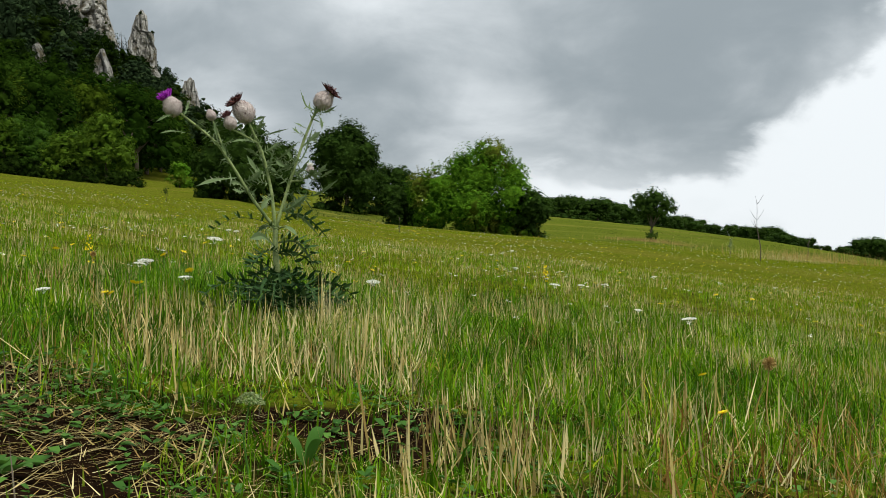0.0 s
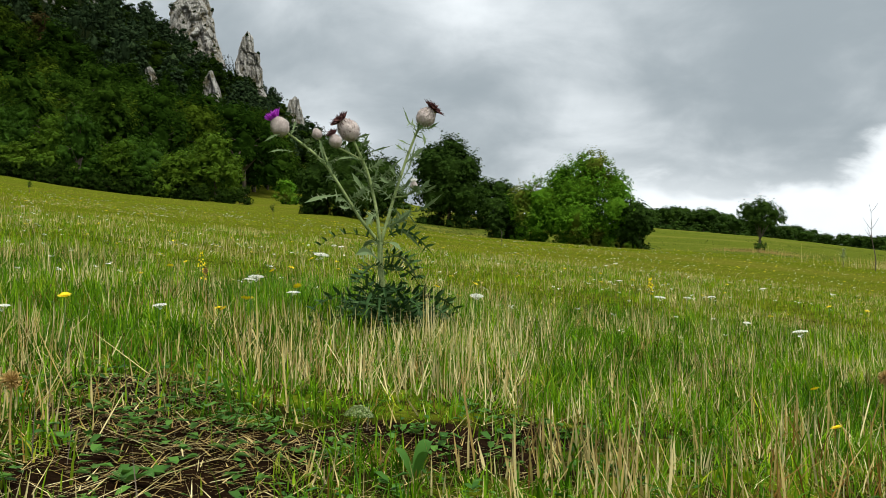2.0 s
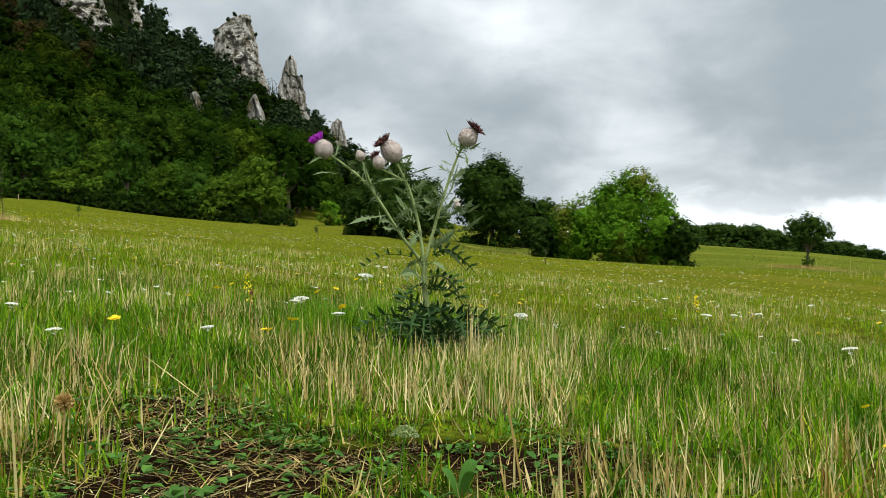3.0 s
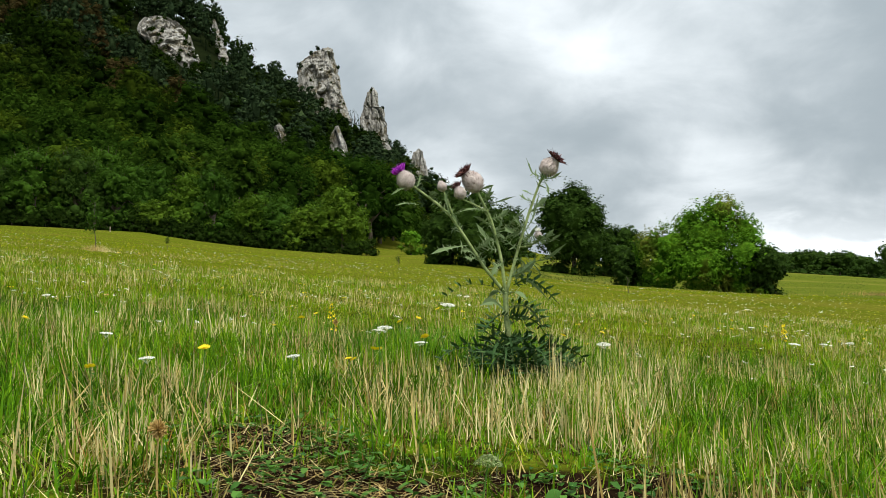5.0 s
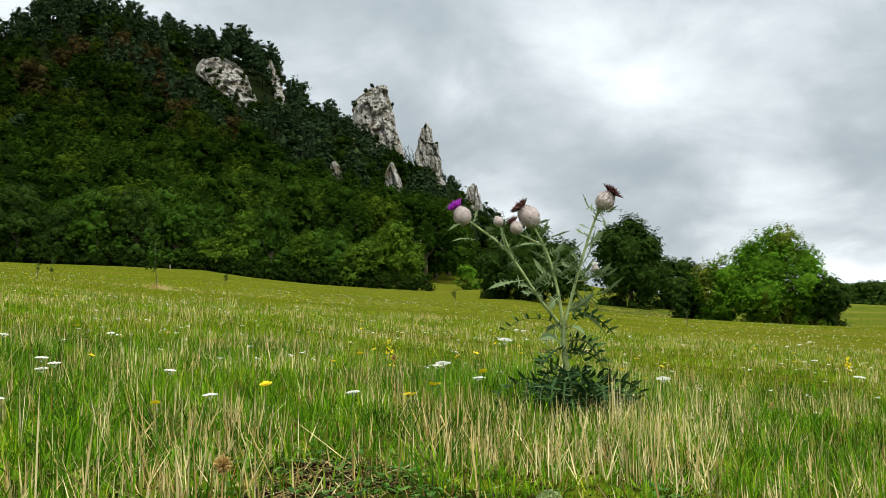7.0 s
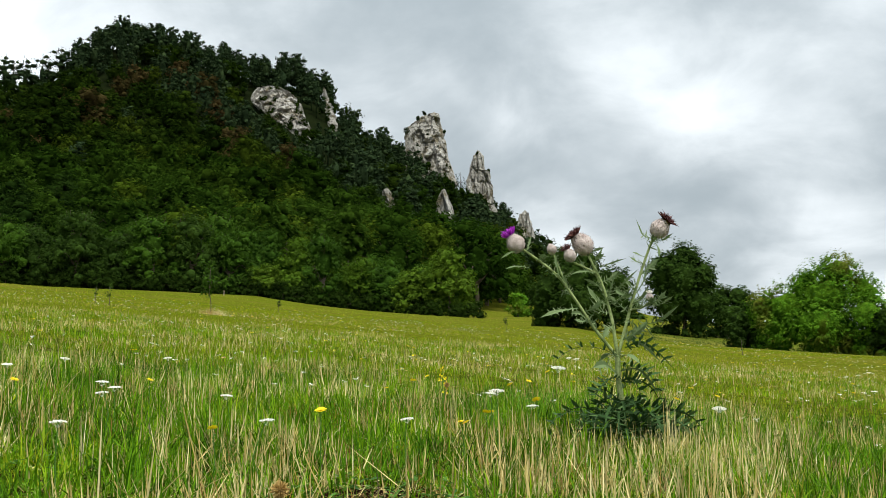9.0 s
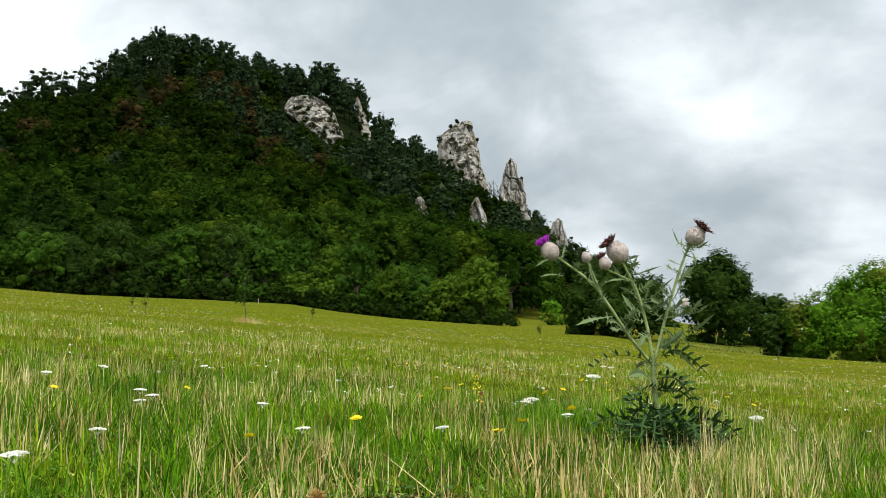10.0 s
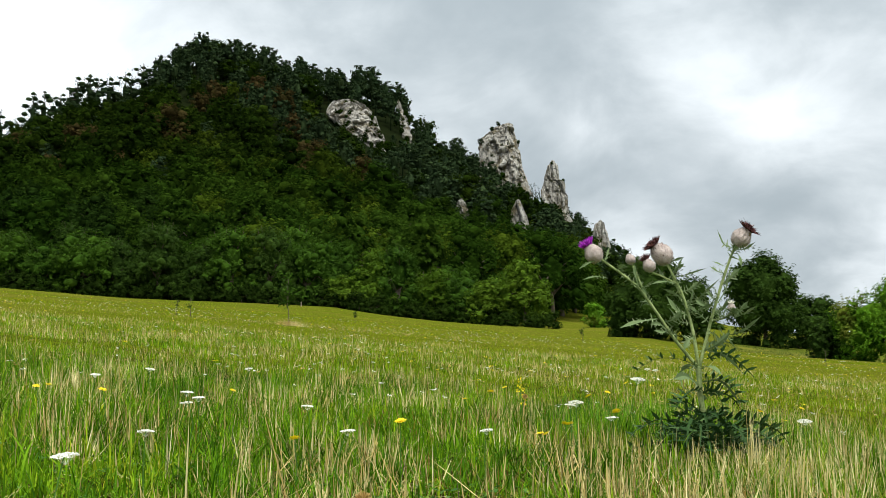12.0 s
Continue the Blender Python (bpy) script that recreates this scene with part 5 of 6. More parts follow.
STEMS = [
    ([(-0.003, 0, 0.26), (-0.058, -0.012, 0.331), (-0.081, -0.018, 0.368), (-0.134, -0.03, 0.452), (-0.173, -0.04, 0.502), (-0.258, -0.05, 0.569)], 0.0050, 0.0032),
    ([(-0.003, 0, 0.26), (-0.013, 0.006, 0.355), (-0.026, 0.01, 0.418), (-0.043, 0.015, 0.481), (-0.080, 0.02, 0.563)], 0.0052, 0.0033),
    ([(-0.001, 0, 0.265), (0.021, 0.02, 0.339), (0.037, 0.03, 0.395), (0.055, 0.04, 0.451), (0.079, 0.05, 0.522), (0.112, 0.06, 0.606)], 0.0051, 0.0034),
    ([(0.037, 0.03, 0.395), (0.071, 0.01, 0.398), (0.093, 0.0, 0.415)], 0.0028, 0.0022),
    ([(-0.052, 0.016, 0.50), (-0.095, 0.0, 0.522), (-0.128, -0.01, 0.536)], 0.0028, 0.0022),
    ([(-0.139, -0.03, 0.463), (-0.162, -0.01, 0.525), (-0.176, 0.0, 0.561)], 0.0026, 0.0020),
    ([(-0.03, 0.012, 0.43), (-0.052, 0.03, 0.49), (-0.072, 0.035, 0.545)], 0.0028, 0.0022),
]
for pts, r0, r1 in STEMS:
    stem_mesh("branch", pts, r0, r1, thistle)


def head(at, axis, width, florets, mat, label, spread=0.5, length=0.6, tall=1.2, n_spines=520, withered=0.0, scruff=0.12):
    """A woolly flower head: an egg of fine spine-tipped scales in a cobweb of hairs, and a tuft of florets on top."""
    axis = Vector(axis).normalized()
    turn = axis.to_track_quat("Z", "Y").to_matrix()
    at = Vector(at)
    r = width / 2

    def skin(d):
        """The place on the egg in that direction."""
        neck = 1.0 if d.z < -0.2 else 1 - 0.46 * ((d.z + 0.2) / 1.2) ** 1.4
        w = 1 + 0.09 * noise.noise(d * 2.2 + at * 40) + 0.04 * noise.noise(d * 6 + at * 40)
        return Vector((d.x * r * neck * w, d.y * r * neck * w, d.z * r * tall))

    bm = bmesh.new()
    bmesh.ops.create_icosphere(bm, subdivisions=4, radius=1)
    for v in bm.verts:
        v.co = skin(v.co.normalized())
    for f in bm.faces:
        f.smooth = True
    for i in range(n_spines):
        z = 1 - 2 * (i + 0.5) / n_spines + tgen.normal(0, 0.02)
        if z > 0.9 or z < -0.95:
            continue
        a = i * 2.39996 + tgen.normal(0, 0.12)
        q = math.sqrt(1 - z * z)
        d = Vector((q * math.cos(a), q * math.sin(a), z))
        p = skin(d)
        t = (Vector((0, 0, 1)) - d * d.z).normalized()
        s = d.cross(t)
        L, W = r * tgen.uniform(0.14, 0.30), r * 0.036
        tip = p + d * r * 0.10 * tgen.uniform(0.2, 1.8) + t * L + s * r * tgen.normal(0, 0.06)
        b = [bm.verts.new(p - s * W - t * L * 0.3), bm.verts.new(p + s * W - t * L * 0.3), bm.verts.new(p + d * r * 0.04 + t * L * 0.3 + s * W * 0.5), bm.verts.new(tip), bm.verts.new(p + d * r * 0.04 + t * L * 0.3 - s * W * 0.5)]
        bm.faces.new(b).material_index = 1 if tgen.random() < withered and noise.noise(d * 3) > -0.1 else 0
    # cobweb hairs that run from scale to scale
    for i in range(n_spines):
        d = Vector(tgen.normal(0, 1, 3)).normalized()
        if d.z > 0.85:
            continue
        e = (d + Vector(tgen.normal(0, 0.35, 3))).normalized()
        s = d.cross(e).normalized() * r * 0.010
        lift = r * tgen.uniform(0.02, 0.10)
        p0, p1 = skin(d), skin(e)
        m = (p0 + p1) / 2 + (d + e).normalized() * lift
        bm.faces.new([bm.verts.new(p0 - s), bm.verts.new(m - s), bm.verts.new(p1), bm.verts.new(m + s), bm.verts.new(p0 + s)])
    bm.transform(Matrix.Translation(at) @ turn.to_4x4())
    body = part("flower_head", bm, MAT_WOOL, thistle, label)
    body.data.materials.append(MAT_FADED)
    # florets: thin strips, each one by itself
    n = florets
    vs, fs = [], []
    for i in range(n):
        f = math.sqrt((i + 0.5) / n)
        a = i * 2.39996
        root = Vector((math.cos(a) * f * r * 0.52, math.sin(a) * f * r * 0.52, r * tall * 0.78))
        d = Vector((math.cos(a) * f * spread + tgen.normal(0, scruff), math.sin(a) * f * spread + tgen.normal(0, scruff), 1)).normalized()
        s = d.cross(Vector((tgen.normal(), tgen.normal(), tgen.normal()))).normalized() * r * 0.05
        L = r * length * (tgen.uniform(0.7, 1.25) - 0.25 * f)
        m = root + d * L * 0.55
        e = root + d * L + Vector((tgen.normal(0, scruff), tgen.normal(0, scruff), 0)) * L
        o = len(vs)
        vs += [root - s * 0.6, root + s * 0.6, m + s, e, m - s]
        fs += [(o, o + 1, o + 2, o + 4), (o + 4, o + 2, o + 3)]
    me = bpy.data.meshes.new("floret_tuft")
    me.from_pydata([at + turn @ v for v in vs], [], fs)
    me.materials.append(mat)
    part("floret_tuft", me, mat, body)
    return body


head((-0.281, -0.05, 0.589), (-0.55, -0.10, 0.83), 0.052, 300, MAT_MAGENTA, "woolly head with a magenta tuft", 0.8, 0.9)
head((-0.094, 0.02, 0.590), (-0.60, -0.20, 0.72), 0.060, 340, MAT_FADED, "woolly head with a dark brown faded tuft", 1.5, 0.75, 1.3, withered=0.3, scruff=0.3)
head((-0.128, -0.02, 0.552), (-0.45, -0.1, 0.85), 0.036, 130, MAT_FADED, "smaller woolly head with a faded tuft", 0.9, 1.1, scruff=0.25)
head((-0.180, 0.0, 0.574), (-0.3, 0.2, 0.85), 0.028, 30, MAT_WOOL, "small closed woolly bud", 0.2, 0.3)
head((0.134, 0.062, 0.634), (0.62, -0.15, 0.72), 0.056, 420, MAT_FADED, "woolly head with a reddish brown faded tuft", 1.8, 0.8, scruff=0.35)
head((0.093, 0.0, 0.428), (0.0, -0.2, 0.95), 0.022, 150, MAT_WHITE, "small opened bud with white down", 1.0, 0.9)


def spiny_leaf(line, width, lobes, mat, name="leaf", up=Vector((0, 0, 1)), stiff=0.55, lamina=0.30, twist=0.0):
    """A leaf along a line: a narrow blade with pairs of pointed lobes that end in spines."""
    n = lobes * 2 + 3
    pts = spline(line, n)
    bm = bmesh.new()
    total = n - 1
    prev = None
    for i, p in enumerate(pts):
        f = i / total
        d = (pts[min(i + 1, total)] - pts[max(i - 1, 0)]).normalized()
        side = d.cross(up)
        side = side.normalized() if side.length > 1e-4 else Vector((1, 0, 0))
        nrm = side.cross(d)
        if twist:
            side = (side * math.cos(twist) + nrm * math.sin(twist)).normalized()
            nrm = side.cross(d)
        w = width * lamina * math.sin(math.pi * min(1, 0.10 + f * 0.92)) ** 0.6 * (1.0 if f < 0.97 else 0.1)
        trio = [bm.verts.new(p - side * w + nrm * w * 0.35), bm.verts.new(p), bm.verts.new(p + side * w + nrm * w * 0.35)]
        if prev:
            bm.faces.new((prev[0], prev[1], trio[1], trio[0]))
            bm.faces.new((prev[1], prev[2], trio[2], trio[1]))
        prev = trio
        if i % 2 == 1 and i < total - 1:
            L0 = width * (0.45 + 0.55 * math.sin(math.pi * (0.12 + 0.80 * f)))
            for sg in (-1, 1):
                for fork in ((1.0, 0.35), (0.62, -0.5)):
                    L = L0 * fork[0] * tgen.uniform(0.8, 1.2)
                    ldir = (side * sg * 0.9 + d * (0.45 + fork[1] * 0.4) + nrm * (stiff * (0.5 + fork[1]) + tgen.normal(0, 0.15))).normalized()
                    across = ldir.cross(nrm).normalized() * L * 0.14
                    root = p + side * sg * w * 0.5
                    vs = [bm.verts.new(root - across * 0.6), bm.verts.new(root + ldir * L * 0.5 - across), bm.verts.new(root + ldir * L), bm.verts.new(root + ldir * L * 0.5 + across), bm.verts.new(root + across * 0.6)]
                    bm.faces.new(vs)
    return part(name, bm, mat, thistle)


def stem_leaf(line, width, lobes, twist):
    """A pale leaf of the upper stem: a few thin spiny lobes below, a long smooth lance-shaped end."""
    n = 15
    pts = spline(line, n)
    bm = bmesh.new()
    prev = None
    for i, p in enumerate(pts):
        f = i / (n - 1)
        d = (pts[min(i + 1, n - 1)] - pts[max(i - 1, 0)]).normalized()
        side = d.cross(Vector((0, 0, 1)))
        side = side.normalized() if side.length > 1e-4 else Vector((1, 0, 0))
        nrm = side.cross(d)
        side = (side * math.cos(twist) + nrm * math.sin(twist)).normalized()
        nrm = side.cross(d)
        w = width * (0.09 + 0.21 * math.exp(-((f - 0.66) / 0.22) ** 2)) * min(1, (1 - f) * 5)
        trio = [bm.verts.new(p - side * w + nrm * w * 0.4), bm.verts.new(p), bm.verts.new(p + side * w + nrm * w * 0.4)]
        if prev:
            bm.faces.new((prev[0], prev[1], trio[1], trio[0]))
            bm.faces.new((prev[1], prev[2], trio[2], trio[1]))
        prev = trio
        if 0 < i < n * 0.72 and i % 2 == 0:
            for sg in (-1, 1):
                for b in range(2):
                    L = width * tgen.uniform(0.6, 1.15) * (1 - 0.45 * f) * (1 if b else 0.6)
                    ldir = (side * sg + d * tgen.uniform(0.1, 0.8) + nrm * tgen.normal(0.1, 0.45)).normalized()
                    a = ldir.cross(nrm).normalized() * L * 0.085
                    root = p + side * sg * w * 0.4
                    bm.faces.new([bm.verts.new(root - a), bm.verts.new(root + ldir * L * 0.55 - a), bm.verts.new(root + ldir * L), bm.verts.new(root + ldir * L * 0.55 + a), bm.verts.new(root + a)])
    return part("leaf", bm, MAT_THISTLE, thistle)


def bracts(at, n, L, up=0.6):
    """A star of narrow spiny leaflets round a node of the stem."""
    bm = bmesh.new()
    at = Vector(at)
    for i in range(n):
        a = i * 2.39996 + tgen.random()
        d = Vector((math.cos(a), math.sin(a), up * tgen.uniform(-0.5, 1.6))).normalized()
        s = d.cross(Vector((0, 0, 1))).normalized() * L * 0.07
        k = L * tgen.uniform(0.6, 1.2)
        up_v = Vector((0, 0, k * 0.12))
        bm.faces.new([bm.verts.new(at - s * 0.5), bm.verts.new(at + d * k * 0.5 - s + up_v), bm.verts.new(at + d * k), bm.verts.new(at + d * k * 0.5 + s + up_v), bm.verts.new(at + s * 0.5)])
    part("bract_cluster", bm, MAT_THISTLE, thistle)


for at, n, L in (((-0.081, -0.018, 0.366), 16, 0.030), ((0.036, 0.03, 0.433), 16, 0.028), ((-0.026, 0.01, 0.418), 14, 0.026), ((-0.003, 0, 0.262), 14, 0.034), ((-0.173, -0.04, 0.502), 10, 0.022), ((-0.134, -0.03, 0.452), 10, 0.020),
                 ((-0.25, -0.05, 0.563), 12, 0.026), ((-0.076, 0.02, 0.556), 14, 0.030), ((0.110, 0.06, 0.602), 14, 0.030), ((0.079, 0.05, 0.522), 10, 0.022), ((0.093, 0, 0.412), 16, 0.028), ((0.055, 0.04, 0.451), 10, 0.020),
                 ((-0.05, 0.016, 0.50), 12, 0.026), ((0.037, 0.03, 0.395), 10, 0.024), ((-0.128, -0.01, 0.536), 10, 0.02), ((-0.014, 0.005, 0.345), 12, 0.026)):
    bracts(at, n, L)
# small spiny leaflets all along the upper stems
for pts, r0, r1 in STEMS:
    line = spline(pts, 9)
    for p in line[2:8:2]:
        bracts(p, 5, 0.019)
# leaves along the stems: line, width, pairs of lobes
LEAVES = [
    (((-0.257, -0.05, 0.567), (-0.292, -0.07, 0.559), (-0.322, -0.08, 0.539)), 0.010, 3), (((-0.243, -0.05, 0.516), (-0.276, -0.07, 0.518), (-0.311, -0.08, 0.510)), 0.010, 3),
    (((-0.249, -0.05, 0.566), (-0.242, -0.03, 0.586), (-0.236, -0.02, 0.613)), 0.012, 2), (((-0.108, -0.02, 0.399), (-0.161, -0.05, 0.389), (-0.215, -0.07, 0.371)), 0.024, 5),
    (((-0.157, -0.04, 0.486), (-0.165, -0.03, 0.525), (-0.168, -0.02, 0.558)), 0.016, 3), (((-0.054, 0.01, 0.501), (-0.090, -0.02, 0.503), (-0.127, -0.03, 0.496)), 0.014, 3),
    (((-0.068, 0.02, 0.519), (-0.018, 0.03, 0.528), (0.035, 0.03, 0.545)), 0.016, 3), (((-0.024, 0.01, 0.476), (0.000, 0.0, 0.486), (0.024, -0.01, 0.507)), 0.018, 3),
    (((-0.024, 0.01, 0.438), (0.024, -0.02, 0.466), (0.066, -0.03, 0.506)), 0.028, 5), (((-0.024, 0.01, 0.407), (-0.061, -0.02, 0.425), (-0.083, -0.03, 0.463)), 0.030, 4),
    (((0.107, 0.06, 0.603), (0.080, 0.05, 0.615), (0.064, 0.04, 0.660)), 0.020, 4), (((0.110, 0.06, 0.599), (0.141, 0.04, 0.595), (0.170, 0.03, 0.614)), 0.018, 3),
    (((0.115, 0.06, 0.593), (0.124, 0.04, 0.571), (0.127, 0.03, 0.541)), 0.013, 2), (((0.088, 0.05, 0.548), (0.071, 0.03, 0.551), (0.047, 0.03, 0.563)), 0.016, 3),
    (((0.058, 0.04, 0.443), (0.086, 0.06, 0.491), (0.105, 0.08, 0.568)), 0.022, 4), (((0.098, 0.0, 0.408), (0.120, -0.02, 0.420), (0.139, -0.03, 0.442)), 0.018, 3),
    (((0.104, 0.0, 0.399), (0.134, -0.03, 0.409), (0.158, -0.05, 0.425)), 0.020, 3), (((0.063, 0.03, 0.348), (0.123, 0.0, 0.361), (0.175, -0.02, 0.402)), 0.026, 5),
    (((0.035, 0.03, 0.433), (0.024, 0.01, 0.450), (0.011, 0.0, 0.461)), 0.014, 2), (((0.035, 0.03, 0.433), (0.047, 0.02, 0.450), (0.060, 0.01, 0.459)), 0.014, 2),
    (((-0.081, -0.018, 0.365), (-0.100, -0.04, 0.359), (-0.120, -0.05, 0.365)), 0.018, 3), (((-0.081, -0.018, 0.365), (-0.064, -0.04, 0.354), (-0.058, -0.05, 0.328)), 0.022, 3),
    (((0.012, 0.01, 0.308), (0.048, -0.02, 0.324), (0.087, -0.04, 0.356)), 0.030, 5), (((0.017, 0.01, 0.313), (0.064, -0.02, 0.292), (0.119, -0.05, 0.236)), 0.026, 5),
    (((0.004, 0, 0.221), (0.056, -0.03, 0.218), (0.111, -0.06, 0.142)), 0.036, 6), (((0.001, 0, 0.205), (-0.038, -0.04, 0.237), (-0.076, -0.06, 0.228)), 0.034, 5),
    (((-0.030, 0.01, 0.418), (-0.015, -0.01, 0.449), (-0.003, -0.02, 0.486)), 0.018, 3), (((-0.038, 0.01, 0.457), (-0.062, -0.01, 0.469), (-0.093, -0.02, 0.484)), 0.018, 3),
    (((0.029, 0.02, 0.363), (0.048, 0.0, 0.348), (0.060, -0.01, 0.313)), 0.024, 4), (((-0.013, 0.0, 0.347), (-0.030, -0.02, 0.334), (-0.042, -0.03, 0.307)), 0.024, 4),
    (((-0.134, -0.03, 0.452), (-0.139, -0.05, 0.474), (-0.151, -0.06, 0.490)), 0.014, 2), (((0.055, 0.04, 0.447), (0.040, 0.02, 0.461), (0.024, 0.01, 0.486)), 0.018, 3),
    (((-0.062, 0.02, 0.527), (-0.046, 0.0, 0.548), (-0.031, 0.0, 0.576)), 0.014, 3), (((-0.076, 0.02, 0.560), (-0.054, 0.01, 0.567), (-0.028, 0.0, 0.574)), 0.014, 3),
    (((0.000, 0.0, 0.300), (0.030, 0.06, 0.330), (0.075, 0.10, 0.330)), 0.030, 5), (((0.002, 0.0, 0.240), (-0.02, 0.06, 0.27), (-0.06, 0.11, 0.25)), 0.034, 5),
    (((0.002, 0.0, 0.255), (0.025, -0.04, 0.262), (0.06, -0.08, 0.235)), 0.032, 5), (((0.055, 0.03, 0.37), (0.075, -0.01, 0.345), (0.105, -0.03, 0.30)), 0.024, 4),
]
for line, w, k in LEAVES:
    stem_leaf(line, w * 1.05, k, float(tgen.normal(0.7, 0.5)))
# more narrow leaves all along the branches, each with its own turn
for pts, r0, r1 in STEMS[:4]:
    line = spline(pts, 12)
    for i in range(4, 11):
        p = line[i]
        a = i * 2.39996 + tgen.normal(0, 0.4)
        L = tgen.uniform(0.045, 0.085) * (1.15 - 0.04 * i)
        c, q = math.cos(a), math.sin(a)
        e1 = p + Vector((c * L * 0.55, q * L * 0.55, L * tgen.uniform(0.1, 0.5)))
        e2 = p + Vector((c * L, q * L, L * tgen.uniform(0.0, 0.9)))
        stem_leaf((p, e1, e2), tgen.uniform(0.016, 0.026), 3, float(tgen.normal(0.7, 0.5)))
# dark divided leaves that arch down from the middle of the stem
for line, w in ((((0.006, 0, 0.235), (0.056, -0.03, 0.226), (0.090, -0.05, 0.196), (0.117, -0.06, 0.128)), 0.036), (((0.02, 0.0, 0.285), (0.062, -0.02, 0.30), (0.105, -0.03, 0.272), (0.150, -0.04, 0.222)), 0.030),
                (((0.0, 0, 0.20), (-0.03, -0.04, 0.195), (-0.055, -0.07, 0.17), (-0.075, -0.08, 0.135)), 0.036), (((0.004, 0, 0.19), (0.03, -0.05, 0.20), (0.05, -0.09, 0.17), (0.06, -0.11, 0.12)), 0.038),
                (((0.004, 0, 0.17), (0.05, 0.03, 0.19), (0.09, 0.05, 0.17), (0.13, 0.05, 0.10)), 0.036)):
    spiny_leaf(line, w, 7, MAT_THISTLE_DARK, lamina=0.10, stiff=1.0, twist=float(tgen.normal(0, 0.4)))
# the arching leaf with upright leaflets
spiny_leaf(((-0.003, 0, 0.263), (-0.053, -0.02, 0.284), (-0.115, -0.04, 0.286), (-0.160, -0.05, 0.262), (-0.183, -0.055, 0.243)), 0.028, 7, MAT_THISTLE_DARK, lamina=0.12, stiff=1.5)
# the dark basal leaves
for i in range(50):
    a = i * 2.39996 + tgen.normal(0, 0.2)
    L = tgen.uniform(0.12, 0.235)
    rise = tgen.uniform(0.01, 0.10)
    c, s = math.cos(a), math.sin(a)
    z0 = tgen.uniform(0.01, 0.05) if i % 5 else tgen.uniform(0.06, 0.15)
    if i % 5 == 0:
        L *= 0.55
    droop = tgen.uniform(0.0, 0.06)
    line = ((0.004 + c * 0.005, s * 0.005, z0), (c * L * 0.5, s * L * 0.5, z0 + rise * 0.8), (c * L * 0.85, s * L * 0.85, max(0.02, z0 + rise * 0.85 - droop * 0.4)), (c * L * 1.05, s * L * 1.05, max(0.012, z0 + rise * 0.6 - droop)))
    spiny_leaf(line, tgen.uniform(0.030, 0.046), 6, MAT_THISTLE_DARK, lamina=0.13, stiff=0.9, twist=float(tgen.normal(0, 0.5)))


# ---- flowers of the meadow ----
fgen = np.random.default_rng(31)


def thin_stalk(ob, h, r=0.0011, bend=0.01, mat=None):
    bm = bmesh.new()
    b = Vector((fgen.normal(0, bend), fgen.normal(0, bend), 0))
    tube(bm, [(0, 0, -0.01), Vector((0, 0, h * 0.5)) + b, (0, 0, h)], [r * 1.2, r, r * 0.8], 5)
    return part("stalk", bm, mat or MAT_WEED, ob)


def umbel_mesh(width, mat, dome=0.09):
    """A low dome of many small flowers on rays."""
    i = np.arange(300)
    f = np.sqrt((i + 0.5) / 300)
    a = i * 2.39996
    c = np.c_[np.cos(a) * f, np.sin(a) * f, -dome * 2 * f * f] * width / 2
    lump = np.array([noise.noise((p * 9 / width).tolist()) for p in c])
    c[:, 2] += lump * width * 0.06
    v, t = cards(c, ball_points(300, fgen) + np.array([0, 0, 0.4]), np.full(300, width * 0.042), 0.9, 0.6, fgen)
    # rays under the head
    n = 14
    b = np.arange(n) * 2 * math.pi / n
    e = np.c_[np.cos(b) * 0.42, np.sin(b) * 0.42, np.full(n, -dome * 0.9)] * width
    s = np.c_[-np.sin(b), np.cos(b), np.zeros(n)] * width * 0.010
    r0 = np.tile([0, 0, -width * 0.42], (n, 1))
    rv = np.stack([r0 - s, r0 + s, e], 1).reshape(-1, 3)
    return mesh_np("umbel", np.vstack([v, rv]), np.vstack([t, np.arange(3 * n).reshape(n, 3) + len(v)]), mat)


def daisy_mesh(width, petals, mat, layers=2):
    """A rayed flower head, as a hawkbit has it."""
    vs, fs = [], []
    for lay in range(layers):
        for i in range(petals):
            a = 2 * math.pi * (i + 0.5 * lay) / petals + fgen.normal(0, 0.06)
            L = width / 2 * (1 - 0.25 * lay) * fgen.uniform(0.85, 1.1)
            d = Vector((math.cos(a), math.sin(a), 0.25 + 0.35 * lay)).normalized()
            s = Vector((-math.sin(a), math.cos(a), 0)) * width * 0.07
            o = len(vs)
            vs += [d * L * 0.1 - s * 0.4, d * L * 0.1 + s * 0.4, d * L * 0.85 + s, d * L, d * L * 0.85 - s]
            fs.append((o, o + 1, o + 2, o + 3, o + 4))
    bmz = len(vs)
    for i in range(20):
        a = i * 2.4
        f = math.sqrt(i / 20) * width * 0.13
        p = Vector((math.cos(a) * f, math.sin(a) * f, width * 0.05))
        q = width * 0.035
        o = len(vs)
        vs += [p + Vector((-q, 0, 0)), p + Vector((0, -q, q)), p + Vector((q, 0, 0)), p + Vector((0, q, q))]
        fs.append((o, o + 1, o + 2, o + 3))
    me = bpy.data.meshes.new("bloom")
    me.from_pydata(vs, [], fs)
    me.materials.append(mat)
    return me


UMBELS = [umbel_mesh(w, MAT_WHITE) for w in (0.048, 0.036, 0.027)]
HAWKBITS = [daisy_mesh(w, 13, MAT_YELLOW) for w in (0.026, 0.030, 0.022)]


